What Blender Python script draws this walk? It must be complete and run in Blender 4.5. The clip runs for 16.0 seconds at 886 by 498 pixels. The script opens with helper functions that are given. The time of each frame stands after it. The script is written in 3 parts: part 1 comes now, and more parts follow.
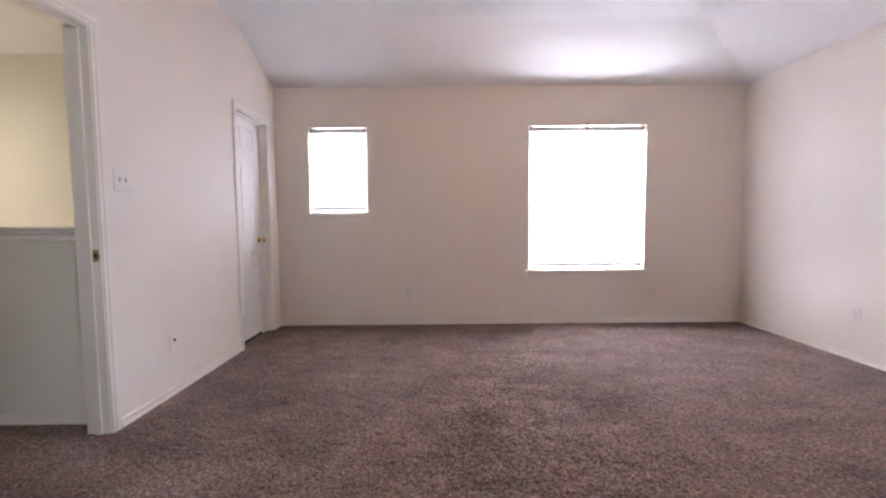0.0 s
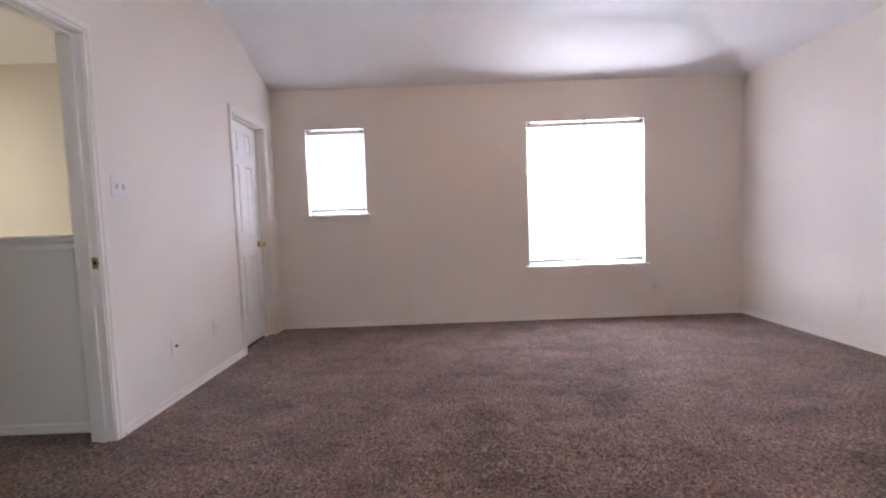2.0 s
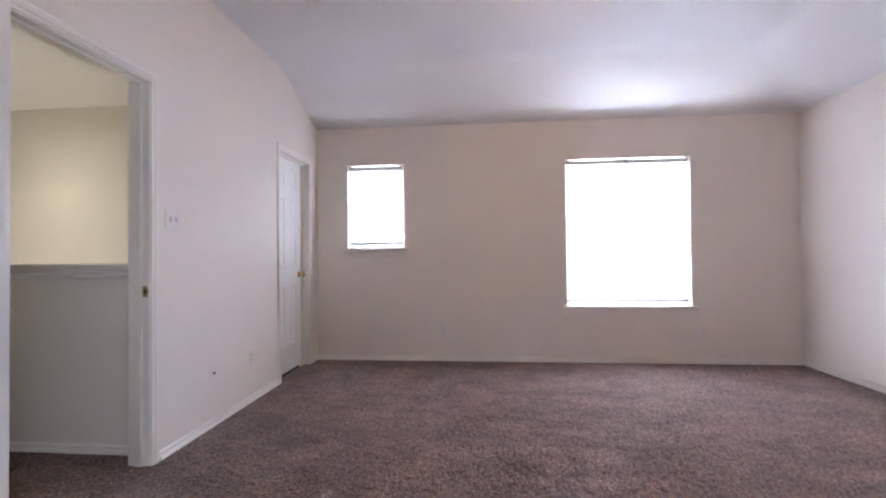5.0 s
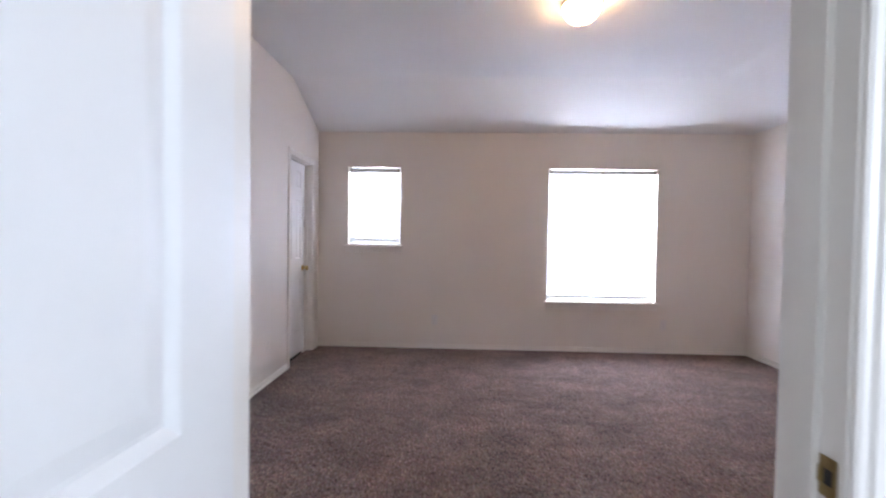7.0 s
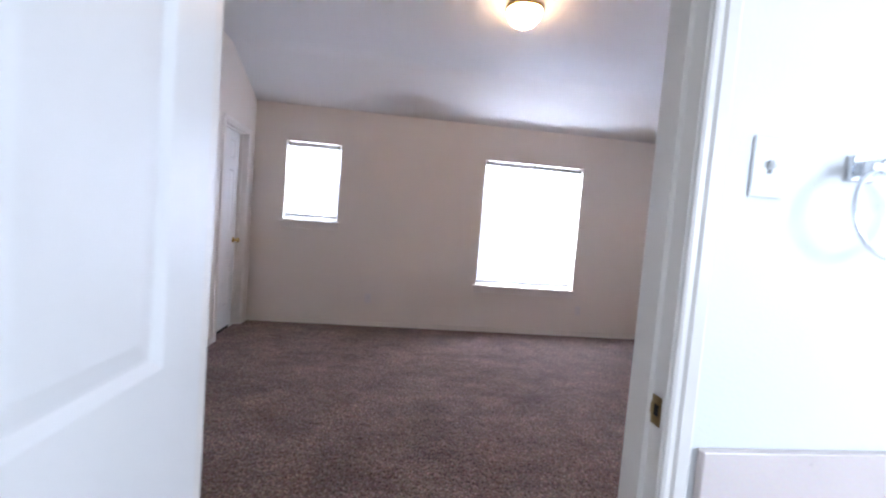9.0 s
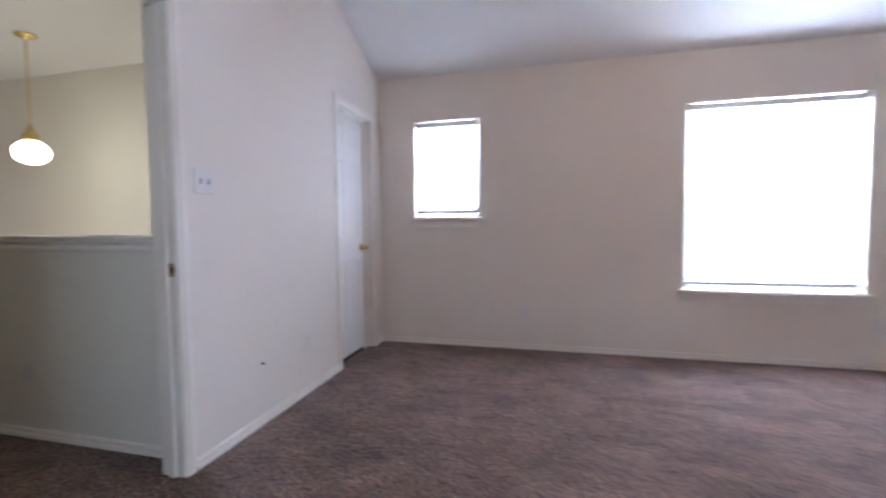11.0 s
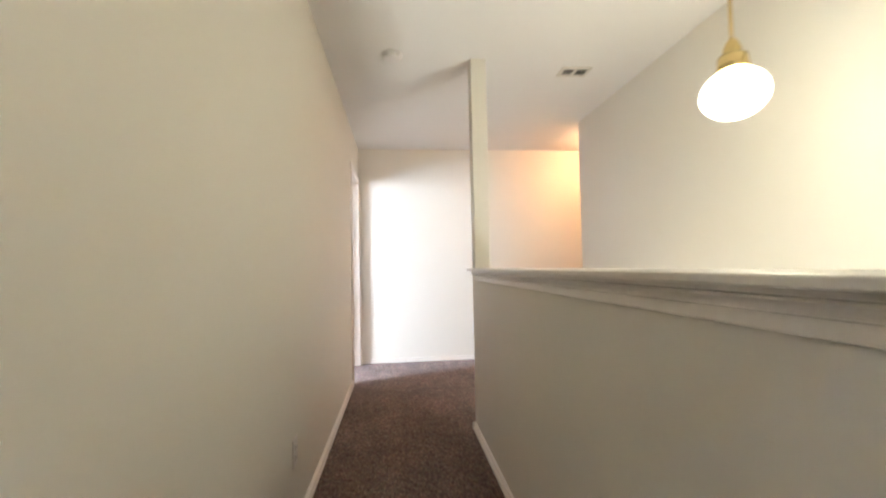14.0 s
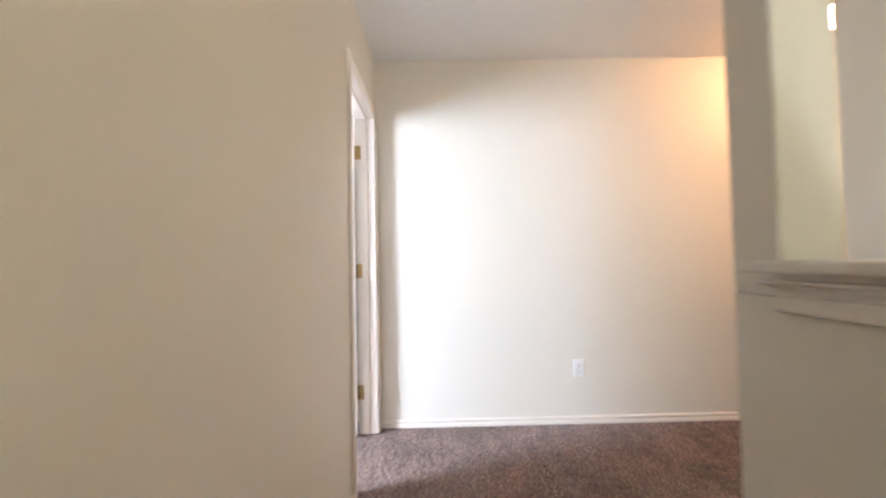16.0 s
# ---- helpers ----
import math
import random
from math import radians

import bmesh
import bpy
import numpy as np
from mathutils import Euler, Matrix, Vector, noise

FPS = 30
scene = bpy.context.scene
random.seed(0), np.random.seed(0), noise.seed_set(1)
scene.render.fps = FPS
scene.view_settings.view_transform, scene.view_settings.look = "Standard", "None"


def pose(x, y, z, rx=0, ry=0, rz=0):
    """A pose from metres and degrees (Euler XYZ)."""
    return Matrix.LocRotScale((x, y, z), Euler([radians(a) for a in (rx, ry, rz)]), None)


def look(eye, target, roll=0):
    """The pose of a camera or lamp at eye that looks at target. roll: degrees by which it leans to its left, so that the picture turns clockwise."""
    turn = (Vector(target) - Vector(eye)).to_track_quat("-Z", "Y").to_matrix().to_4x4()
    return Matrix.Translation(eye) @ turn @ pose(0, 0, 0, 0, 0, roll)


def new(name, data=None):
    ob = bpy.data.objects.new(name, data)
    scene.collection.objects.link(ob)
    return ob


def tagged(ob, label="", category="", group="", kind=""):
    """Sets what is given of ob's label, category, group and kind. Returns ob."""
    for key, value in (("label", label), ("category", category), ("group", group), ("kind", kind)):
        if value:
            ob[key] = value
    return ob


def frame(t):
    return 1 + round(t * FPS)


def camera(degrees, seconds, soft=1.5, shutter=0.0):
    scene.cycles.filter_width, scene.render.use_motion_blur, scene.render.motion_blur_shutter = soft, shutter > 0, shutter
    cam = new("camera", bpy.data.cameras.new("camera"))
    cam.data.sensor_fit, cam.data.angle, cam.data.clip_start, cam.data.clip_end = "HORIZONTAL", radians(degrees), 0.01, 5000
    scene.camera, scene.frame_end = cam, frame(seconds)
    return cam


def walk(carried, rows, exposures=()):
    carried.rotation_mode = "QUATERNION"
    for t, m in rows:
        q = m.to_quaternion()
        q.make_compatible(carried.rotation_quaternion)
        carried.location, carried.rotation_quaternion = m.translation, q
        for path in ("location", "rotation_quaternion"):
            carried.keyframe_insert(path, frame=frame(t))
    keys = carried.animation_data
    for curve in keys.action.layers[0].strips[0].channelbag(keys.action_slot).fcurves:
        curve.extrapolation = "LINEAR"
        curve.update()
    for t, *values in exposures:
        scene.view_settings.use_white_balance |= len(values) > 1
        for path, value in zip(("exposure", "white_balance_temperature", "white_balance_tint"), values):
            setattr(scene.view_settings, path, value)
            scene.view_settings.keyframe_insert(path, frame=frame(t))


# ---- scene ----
cam = camera(92.4, 16.0, soft=2.1, shutter=0.6)
PATH = [
    (0, (0.308, 0.173, 1.067), (0.309, 2.169, 0.941), -0.5),
    (0.5, (0.295, 0.177, 1.053), (0.261, 2.175, 0.963), -2.1),
    (1, (0.312, 0.173, 1.061), (0.269, 2.171, 0.967), -2.7),
    (1.5, (0.313, 0.173, 1.055), (0.296, 2.17, 0.953), -2.3),
    (2, (0.313, 0.181, 1.054), (0.31, 2.177, 0.929), -2.1),
    (2.5, (0.325, 0.191, 1.051), (0.327, 2.186, 0.918), -1.7),
    (3, (0.323, 0.188, 1.048), (0.303, 2.183, 0.908), -2.2),
    (3.5, (0.339, 0.191, 1.056), (0.291, 2.188, 0.97), -2.0),
    (4, (0.345, 0.207, 1.055), (0.251, 2.204, 1.017), -1.0),
    (4.5, (0.343, 0.204, 1.067), (0.232, 2.2, 0.999), -1.3),
    (5, (0.343, 0.196, 1.091), (0.164, 2.187, 1.119), -0.6),
    (5.2, (0.337, 0.188, 1.097), (0.135, 2.178, 1.137), 0.0),
    (7.3, (0.13, -0.353, 1.254), (0.124, 1.644, 1.154), 2.1),
    (7.5, (0.09, -0.442, 1.229), (0.268, 1.539, 1.016), 6.7),
    (7.7, (0.048, -0.499, 1.251), (0.354, 1.463, 1.015), 8.4),
    (8, (0.007, -0.522, 1.289), (0.316, 1.448, 1.145), 7.4),
    (8.1, (0.011, -0.533, 1.303), (0.317, 1.441, 1.197), 6.0),
    (8.2, (0.021, -0.536, 1.305), (0.34, 1.438, 1.205), 5.5),
    (10.3, (0.372, 0.33, 1.092), (0.375, 2.325, 0.947), 0.7),
    (10.5, (0.286, 0.461, 1.085), (0.248, 2.459, 0.999), -0.2),
    (10.8, (0.224, 0.679, 1.101), (-0.079, 2.653, 0.995), -0.2),
    (11, (0.142, 0.811, 1.093), (-0.34, 2.748, 0.984), -0.5),
    (11.5, (-0.142, 1.217, 1.08), (-1.095, 2.971, 0.958), 0.5),
    (11.8, (-0.352, 1.43, 1.077), (-1.683, 2.923, 1.059), 2.2),
    (12, (-0.48, 1.529, 1.101), (-2.009, 2.816, 1.048), 2.5),
    (12.3, (-0.721, 1.668, 1.097), (-2.444, 2.684, 1.124), 2.3),
    (12.5, (-0.897, 1.727, 1.109), (-2.759, 2.457, 1.09), 2.9),
    (12.8, (-1.103, 1.813, 1.089), (-3.04, 2.31, 1.055), 2.1),
    (13, (-1.243, 1.878, 1.083), (-3.22, 2.172, 1.127), 0.9),
    (13.5, (-1.636, 1.939, 1.064), (-3.633, 2.051, 1.06), -0.4),
    (14, (-2.094, 1.918, 1.078), (-4.081, 2.128, 1.159), -1.2),
    (14.5, (-2.587, 1.91, 1.083), (-4.586, 1.925, 1.129), -1.5),
    (15, (-3.106, 1.891, 1.073), (-5.103, 1.878, 1.187), -1.7),
    (15.5, (-3.659, 1.917, 1.078), (-5.657, 1.853, 1.157), -2.4),
    (16, (-4.16, 1.894, 1.067), (-6.158, 1.912, 1.137), -1.2),
]
EXPOSURES = [
    (0.0, 0.33, 6750, 20), (0.5, 0.33, 6700, 20), (1.0, 0.21, 6650, 20), (3.0, 0.18, 6400, 19), (5.0, 0.2, 6250, 18), (7.4, 0.08, 6200, 17), (8.2, 0.08, 6150, 17),
    (10.4, -0.02, 5800, 17), (11.4, 0.3, 5900, 12), (12.0, 0.42, 6150, 11), (12.6, 0.8, 6200, 10), (13.2, 1.17, 6200, 9), (14.6, 1.27, 6250, 9), (16.0, 1.2, 6050, 9),
]
walk(cam, [(t, look(eye, target, roll)) for t, eye, target, roll in PATH], EXPOSURES)

# ---- the plan, in metres ----
WEST, EAST, NORTH, SOUTH = -1.40, 3.41, 4.58, 0.49      # bedroom faces
HALL_E = -1.515                                          # hall face of the bedroom's west wall
HALL_S, HALL_N = 1.48, 2.41                              # hall faces: long wall, half wall
HALL_END = -6.99
STAIR_N, STAIR_W = 3.667, -5.99                          # far wall of the stairwell and its end
POST_W, POST_E = -4.903, -4.80
BATH_N = 0.37
CEIL, HIGH = 2.44, 2.76
TRAY_X, TRAY_Y = 2.60, 3.82                              # where the sloped ceiling turns flat
WIN_BIG = (1.20, 2.405, 0.56, 2.045)
WIN_SMALL = (-1.06, -0.46, 1.165, 2.045)
HALL_DOOR = (1.553, 2.287, 2.025)
CLOSET_DOOR = (3.755, 4.37, 2.025)
BATH_DOOR = (-0.172, 0.717, 2.025)
END_DOOR = (-6.90, -6.17, 2.025)

# ---- world and lights ----
world = bpy.data.worlds.new("sky")
scene.world = world
world.use_nodes = True
sky = world.node_tree.nodes.new("ShaderNodeTexSky")
sky.sky_type, sky.sun_disc = "NISHITA", False
sky.sun_elevation, sky.sun_rotation = radians(48), radians(200)
backing = world.node_tree.nodes["Background"]
backing.inputs["Strength"].default_value = 0.12
world.node_tree.links.new(sky.outputs["Color"], backing.inputs["Color"])


def area_light(name, eye, target, w, h, watts, colour):
    lamp = bpy.data.lights.new(name, "AREA")
    lamp.shape, lamp.size, lamp.size_y, lamp.energy, lamp.color = "RECTANGLE", w, h, watts, colour
    ob = new(name, lamp)
    ob.matrix_world = look(eye, target)
    return ob


DAY = (0.82, 0.91, 1.0)
area_light("daylight_big_window", (1.80, NORTH + 0.22, 1.30), (1.80, 0, 1.30), 1.15, 1.42, 1200, DAY)
area_light("daylight_small_window", (-0.76, NORTH + 0.22, 1.60), (-0.76, 0, 1.60), 0.56, 0.82, 120, DAY)
# Unseen bathroom window, placed by the light it sends through the doorways.
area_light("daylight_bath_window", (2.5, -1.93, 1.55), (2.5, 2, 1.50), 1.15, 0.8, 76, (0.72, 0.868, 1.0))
# Second lamp, unseen and added to carry light to the bedroom's north wall.
area_light("bath_fill_west", (0.2, -1.93, 1.55), (0.2, 2, 1.50), 1.1, 0.8, 4, (0.72, 0.868, 1.0))
area_light("daylight_far_room", (-4.98, -1.56, 1.50), (-5.6, 2.0, 0.60), 0.9, 1.5, 170, (0.78, 0.86, 1.0))

# Added fill: an unseen lamp low in the stairwell lifts the hall's ceiling and walls.
area_light("stairwell_fill_light", (-3.2, STAIR_N + 0.10, -1.30), (-3.2, 0, -1.30), 1.7, 1.3, 66, (0.97, 0.97, 0.9))
GLOBE_LIGHT, BOWL_LIGHT, END_LIGHT = 6.0, 43.0, 50.0
bulb = bpy.data.lights.new("pendant_bulb", "POINT")
bulb.energy, bulb.color, bulb.shadow_soft_size = 6.6, (1.0, 0.95, 0.67), 0.03
new("pendant_bulb", bulb).location = (-3.377, 3.04, CEIL - 0.805)


# ---- materials ----
def material(name, colour, rough=0.5, metal=0.0, vary=0.03, vary_scale=2.0, bump=0.0, bump_scale=200.0, fine=0.0, fine_scale=300.0, spec=0.5):
    """Painted or plain surface: colour with a large soft variation and fine grain, and a fine relief."""
    m = bpy.data.materials.new(name)
    m.use_nodes = True
    n, l = m.node_tree.nodes, m.node_tree.links
    b = n["Principled BSDF"]
    b.inputs["Roughness"].default_value, b.inputs["Metallic"].default_value = rough, metal
    b.inputs["Specular IOR Level"].default_value = spec
    co = n.new("ShaderNodeTexCoord")
    big = n.new("ShaderNodeTexNoise")
    big.inputs["Scale"].default_value, big.inputs["Detail"].default_value = vary_scale, 5
    small = n.new("ShaderNodeTexNoise")
    small.inputs["Scale"].default_value, small.inputs["Detail"].default_value = fine_scale, 2
    l.new(co.outputs["Object"], big.inputs["Vector"]), l.new(co.outputs["Object"], small.inputs["Vector"])
    mix = n.new("ShaderNodeMix")
    mix.data_type = "RGBA"
    mix.inputs["A"].default_value = (*[c * (1 - vary) for c in colour], 1)
    mix.inputs["B"].default_value = (*[min(1, c * (1 + vary)) for c in colour], 1)
    l.new(big.outputs["Fac"], mix.inputs["Factor"])
    over = n.new("ShaderNodeMix")
    over.data_type, over.blend_type = "RGBA", "OVERLAY"
    over.inputs["Factor"].default_value = fine
    l.new(mix.outputs["Result"], over.inputs["A"]), l.new(small.outputs["Color"], over.inputs["B"])
    l.new(over.outputs["Result"], b.inputs["Base Color"])
    r = n.new("ShaderNodeMapRange")
    r.inputs["To Min"].default_value, r.inputs["To Max"].default_value = max(0.02, rough - 0.06), min(1, rough + 0.06)
    l.new(big.outputs["Fac"], r.inputs["Value"]), l.new(r.outputs["Result"], b.inputs["Roughness"])
    if bump:
        peel = n.new("ShaderNodeTexNoise")
        peel.inputs["Scale"].default_value, peel.inputs["Detail"].default_value = bump_scale, 3
        l.new(co.outputs["Object"], peel.inputs["Vector"])
        bp = n.new("ShaderNodeBump")
        bp.inputs["Strength"].default_value, bp.inputs["Distance"].default_value = bump, 0.002
        l.new(peel.outputs["Fac"], bp.inputs["Height"]), l.new(bp.outputs["Normal"], b.inputs["Normal"])
    return m


def glowing(name, colour, strength, shade):
    m = material(name, shade, 0.25)
    b = m.node_tree.nodes["Principled BSDF"]
    b.inputs["Emission Color"].default_value = (*colour, 1)
    b.inputs["Emission Strength"].default_value = strength
    return m


def carpet_material():
    m = bpy.data.materials.new("carpet_pile")
    m.use_nodes = True
    n, l = m.node_tree.nodes, m.node_tree.links
    b = n["Principled BSDF"]
    b.inputs["Roughness"].default_value, b.inputs["Specular IOR Level"].default_value = 0.95, 0.1
    b.inputs["Sheen Weight"].default_value, b.inputs["Sheen Roughness"].default_value = 0.2, 0.45
    co = n.new("ShaderNodeTexCoord")
    tuft = n.new("ShaderNodeTexNoise")
    tuft.inputs["Scale"].default_value, tuft.inputs["Detail"].default_value, tuft.inputs["Roughness"].default_value = 75, 4, 0.7
    patch = n.new("ShaderNodeTexNoise")
    patch.inputs["Scale"].default_value, patch.inputs["Detail"].default_value, patch.inputs["Distortion"].default_value = 3.2, 5, 0.6
    yarn = n.new("ShaderNodeTexVoronoi")
    yarn.inputs["Scale"].default_value = 110
    for t in (tuft, patch, yarn):
        l.new(co.outputs["Object"], t.inputs["Vector"])
    ramp = n.new("ShaderNodeValToRGB")
    e = ramp.color_ramp.elements
    e[0].position, e[0].color = 0.32, (0.052, 0.031, 0.026, 1)
    e[1].position, e[1].color = 0.68, (0.42, 0.30, 0.255, 1)
    mid = e.new(0.5)
    mid.color = (0.18, 0.116, 0.097, 1)
    l.new(tuft.outputs["Fac"], ramp.inputs["Fac"])
    lay = n.new("ShaderNodeMapRange")
    lay.inputs["From Min"].default_value, lay.inputs["From Max"].default_value = 0.36, 0.64
    lay.inputs["To Min"].default_value, lay.inputs["To Max"].default_value = 0.70, 1.30
    brushed = n.new("ShaderNodeMapping")
    brushed.inputs["Rotation"].default_value, brushed.inputs["Scale"].default_value = (0, 0, 0.5), (1.0, 2.6, 1.0)
    track = n.new("ShaderNodeTexNoise")
    track.inputs["Scale"].default_value, track.inputs["Detail"].default_value, track.inputs["Distortion"].default_value = 2.1, 6, 1.2
    both = n.new("ShaderNodeMix")
    both.inputs["Factor"].default_value = 0.5
    l.new(co.outputs["Object"], brushed.inputs["Vector"]), l.new(brushed.outputs["Vector"], track.inputs["Vector"])
    l.new(patch.outputs["Fac"], both.inputs["A"]), l.new(track.outputs["Fac"], both.inputs["B"])
    l.new(both.outputs["Result"], lay.inputs["Value"])
    grey = n.new("ShaderNodeMix")
    grey.data_type, grey.blend_type = "RGBA", "MULTIPLY"
    grey.inputs["Factor"].default_value = 0.2
    l.new(ramp.outputs["Color"], grey.inputs["A"]), l.new(yarn.outputs["Color"], grey.inputs["B"])
    mul = n.new("ShaderNodeVectorMath")
    mul.operation = "SCALE"
    l.new(grey.outputs["Result"], mul.inputs[0]), l.new(lay.outputs["Result"], mul.inputs["Scale"])
    l.new(mul.outputs["Vector"], b.inputs["Base Color"])
    bp = n.new("ShaderNodeBump")
    bp.inputs["Strength"].default_value, bp.inputs["Distance"].default_value = 0.7, 0.006
    l.new(tuft.outputs["Fac"], bp.inputs["Height"]), l.new(bp.outputs["Normal"], b.inputs["Normal"])
    return m


def blind_material():
    """Thin white vinyl that lets light through."""
    m = bpy.data.materials.new("blind_vinyl")
    m.use_nodes = True
    n, l = m.node_tree.nodes, m.node_tree.links
    b = n["Principled BSDF"]
    b.inputs["Base Color"].default_value, b.inputs["Roughness"].default_value = (0.86, 0.87, 0.9, 1), 0.45
    t = n.new("ShaderNodeBsdfTranslucent")
    t.inputs["Color"].default_value = (0.90, 0.92, 0.97, 1)
    mx = n.new("ShaderNodeMixShader")
    mx.inputs["Fac"].default_value = 0.62
    l.new(b.outputs["BSDF"], mx.inputs[1]), l.new(t.outputs["BSDF"], mx.inputs[2])
    l.new(mx.outputs["Shader"], n["Material Output"].inputs["Surface"])
    return m


def glass_material():
    m = bpy.data.materials.new("window_glass")
    m.use_nodes = True
    b = m.node_tree.nodes["Principled BSDF"]
    b.inputs["Roughness"].default_value, b.inputs["IOR"].default_value, b.inputs["Transmission Weight"].default_value = 0.0, 1.45, 1.0
    return m


WALL = material("wall_paint", (0.78, 0.715, 0.65), 0.6, vary=0.025, vary_scale=1.3, bump=0.25, bump_scale=140, fine=0.05, fine_scale=90)
HALLWALL = material("hall_wall_paint", (0.752, 0.712, 0.638), 0.6, vary=0.025, vary_scale=1.3, bump=0.25, bump_scale=140, fine=0.05, fine_scale=90)
BATHWALL = material("bath_wall_paint", (0.80, 0.80, 0.79), 0.5, vary=0.02, vary_scale=1.3, bump=0.25, bump_scale=140)
CEILING = material("ceiling_paint", (0.76, 0.74, 0.72), 0.8, vary=0.02, vary_scale=1.5, bump=0.5, bump_scale=90, fine=0.06, fine_scale=70)
TRIM = material("trim_paint", (0.80, 0.748, 0.69), 0.32, vary=0.02, vary_scale=4, bump=0.06, bump_scale=60)
DOORPAINT = material("door_paint", (0.80, 0.775, 0.75), 0.37, vary=0.02, vary_scale=4, bump=0.12, bump_scale=70)
PLASTIC = material("switch_plastic", (0.74, 0.70, 0.68), 0.35, vary=0.01)
PAINTED = material("painted_over_plastic", (0.785, 0.722, 0.658), 0.5, vary=0.02)
WHITEPLASTIC = material("white_plastic", (0.84, 0.84, 0.83), 0.35, vary=0.01)
# Dark tone that stands for the shade inside outlet and switch slots.
SLOT = material("slot_shade", (0.16, 0.14, 0.13), 0.5, vary=0.02)
# Near-black for the shade in holes and gaps, and for the cable socket.
DARK = material("hole_shade_and_socket", (0.02, 0.017, 0.015), 0.8)
BRASS = material("polished_brass", (0.80, 0.62, 0.28), 0.2, 1.0, vary=0.08, vary_scale=30)
OLDBRASS = material("worn_brass", (0.36, 0.25, 0.11), 0.38, 1.0, vary=0.25, vary_scale=60)
BRONZE = material("dull_hinge_metal", (0.20, 0.165, 0.125), 0.4, 1.0, vary=0.2, vary_scale=60)
CHROME = material("chrome", (0.80, 0.82, 0.85), 0.07, 1.0, vary=0.02, vary_scale=30)
VINYL = material("window_vinyl", (0.80, 0.81, 0.83), 0.35, vary=0.01)
LAMINATE = material("counter_laminate", (0.66, 0.57, 0.53), 0.3, vary=0.04, vary_scale=8, fine=0.12, fine_scale=180)
CABINET = material("cabinet_paint", (0.7, 0.68, 0.65), 0.4, vary=0.03)
VINYLFLOOR = material("bath_floor_vinyl", (0.55, 0.50, 0.45), 0.35, vary=0.08, vary_scale=6)
GRILLE = material("vent_enamel", (0.62, 0.58, 0.52), 0.4, vary=0.05, vary_scale=20)
BLIND, GLASS, CARPET = blind_material(), glass_material(), carpet_material()
GLOBE = glowing("lit_opal_globe", (1.0, 0.93, 0.76), GLOBE_LIGHT, (0.9, 0.88, 0.84))
through_glass = GLOBE.node_tree.nodes.new("ShaderNodeBsdfTransparent")
opal = GLOBE.node_tree.nodes.new("ShaderNodeMixShader")
opal.inputs["Fac"].default_value = 0.5
GLOBE.node_tree.links.new(GLOBE.node_tree.nodes["Principled BSDF"].outputs["BSDF"], opal.inputs[1])
GLOBE.node_tree.links.new(through_glass.outputs["BSDF"], opal.inputs[2])
GLOBE.node_tree.links.new(opal.outputs["Shader"], GLOBE.node_tree.nodes["Material Output"].inputs["Surface"])
BOWL = glowing("lit_frosted_bowl", (1.0, 0.64, 0.31), BOWL_LIGHT, (0.9, 0.86, 0.8))
ENDGLOW = glowing("lit_hall_bowl", (1.0, 0.52, 0.24), END_LIGHT, (0.9, 0.84, 0.76))


# ---- mesh helpers ----
def part(name, bm, mat, parent=None, label="", smooth=False):
    me = bpy.data.meshes.new(name)
    bmesh.ops.recalc_face_normals(bm, faces=bm.faces)
    bm.to_mesh(me)
    bm.free()
    me.materials.append(mat)
    if smooth:
        me.shade_smooth()
    ob = new(name, me)
    ob.parent = parent
    return tagged(ob, label)


def thing(name, at, label, category, group=""):
    return tagged(put_at(new(name), at), label, category, group)


def put_at(ob, m):
    ob.matrix_basis = m
    return ob


def box(bm, x0, x1, y0, y1, z0, z1):
    v = [bm.verts.new((x, y, z)) for x in (x0, x1) for y in (y0, y1) for z in (z0, z1)]
    for f in ((0, 1, 3, 2), (4, 6, 7, 5), (0, 4, 5, 1), (2, 3, 7, 6), (0, 2, 6, 4), (1, 5, 7, 3)):
        bm.faces.new([v[i] for i in f])
    return bm


def soft_box(x0, x1, y0, y1, z0, z1, r=0.003, seg=2):
    bm = box(bmesh.new(), x0, x1, y0, y1, z0, z1)
    bmesh.ops.bevel(bm, geom=bm.edges[:], offset=r, segments=seg, affect="EDGES", profile=0.5)
    return bm


def lathe(outline, steps=32, bm=None):
    """Outline of (radius, height) turned round the z axis."""
    bm = bm or bmesh.new()
    rings = []
    for r, z in outline:
        rings.append([bm.verts.new((r * math.cos(a), r * math.sin(a), z)) for a in [2 * math.pi * i / steps for i in range(steps)]])
    for a, b in zip(rings, rings[1:]):
        for i in range(steps):
            bm.faces.new((a[i], a[(i + 1) % steps], b[(i + 1) % steps], b[i]))
    bm.faces.new(rings[0]), bm.faces.new(rings[-1])
    return bm


def moved(bm, m):
    bmesh.ops.transform(bm, matrix=m, verts=bm.verts[:])
    return bm


def structure(ob, label):
    return tagged(ob, label, kind="structure")


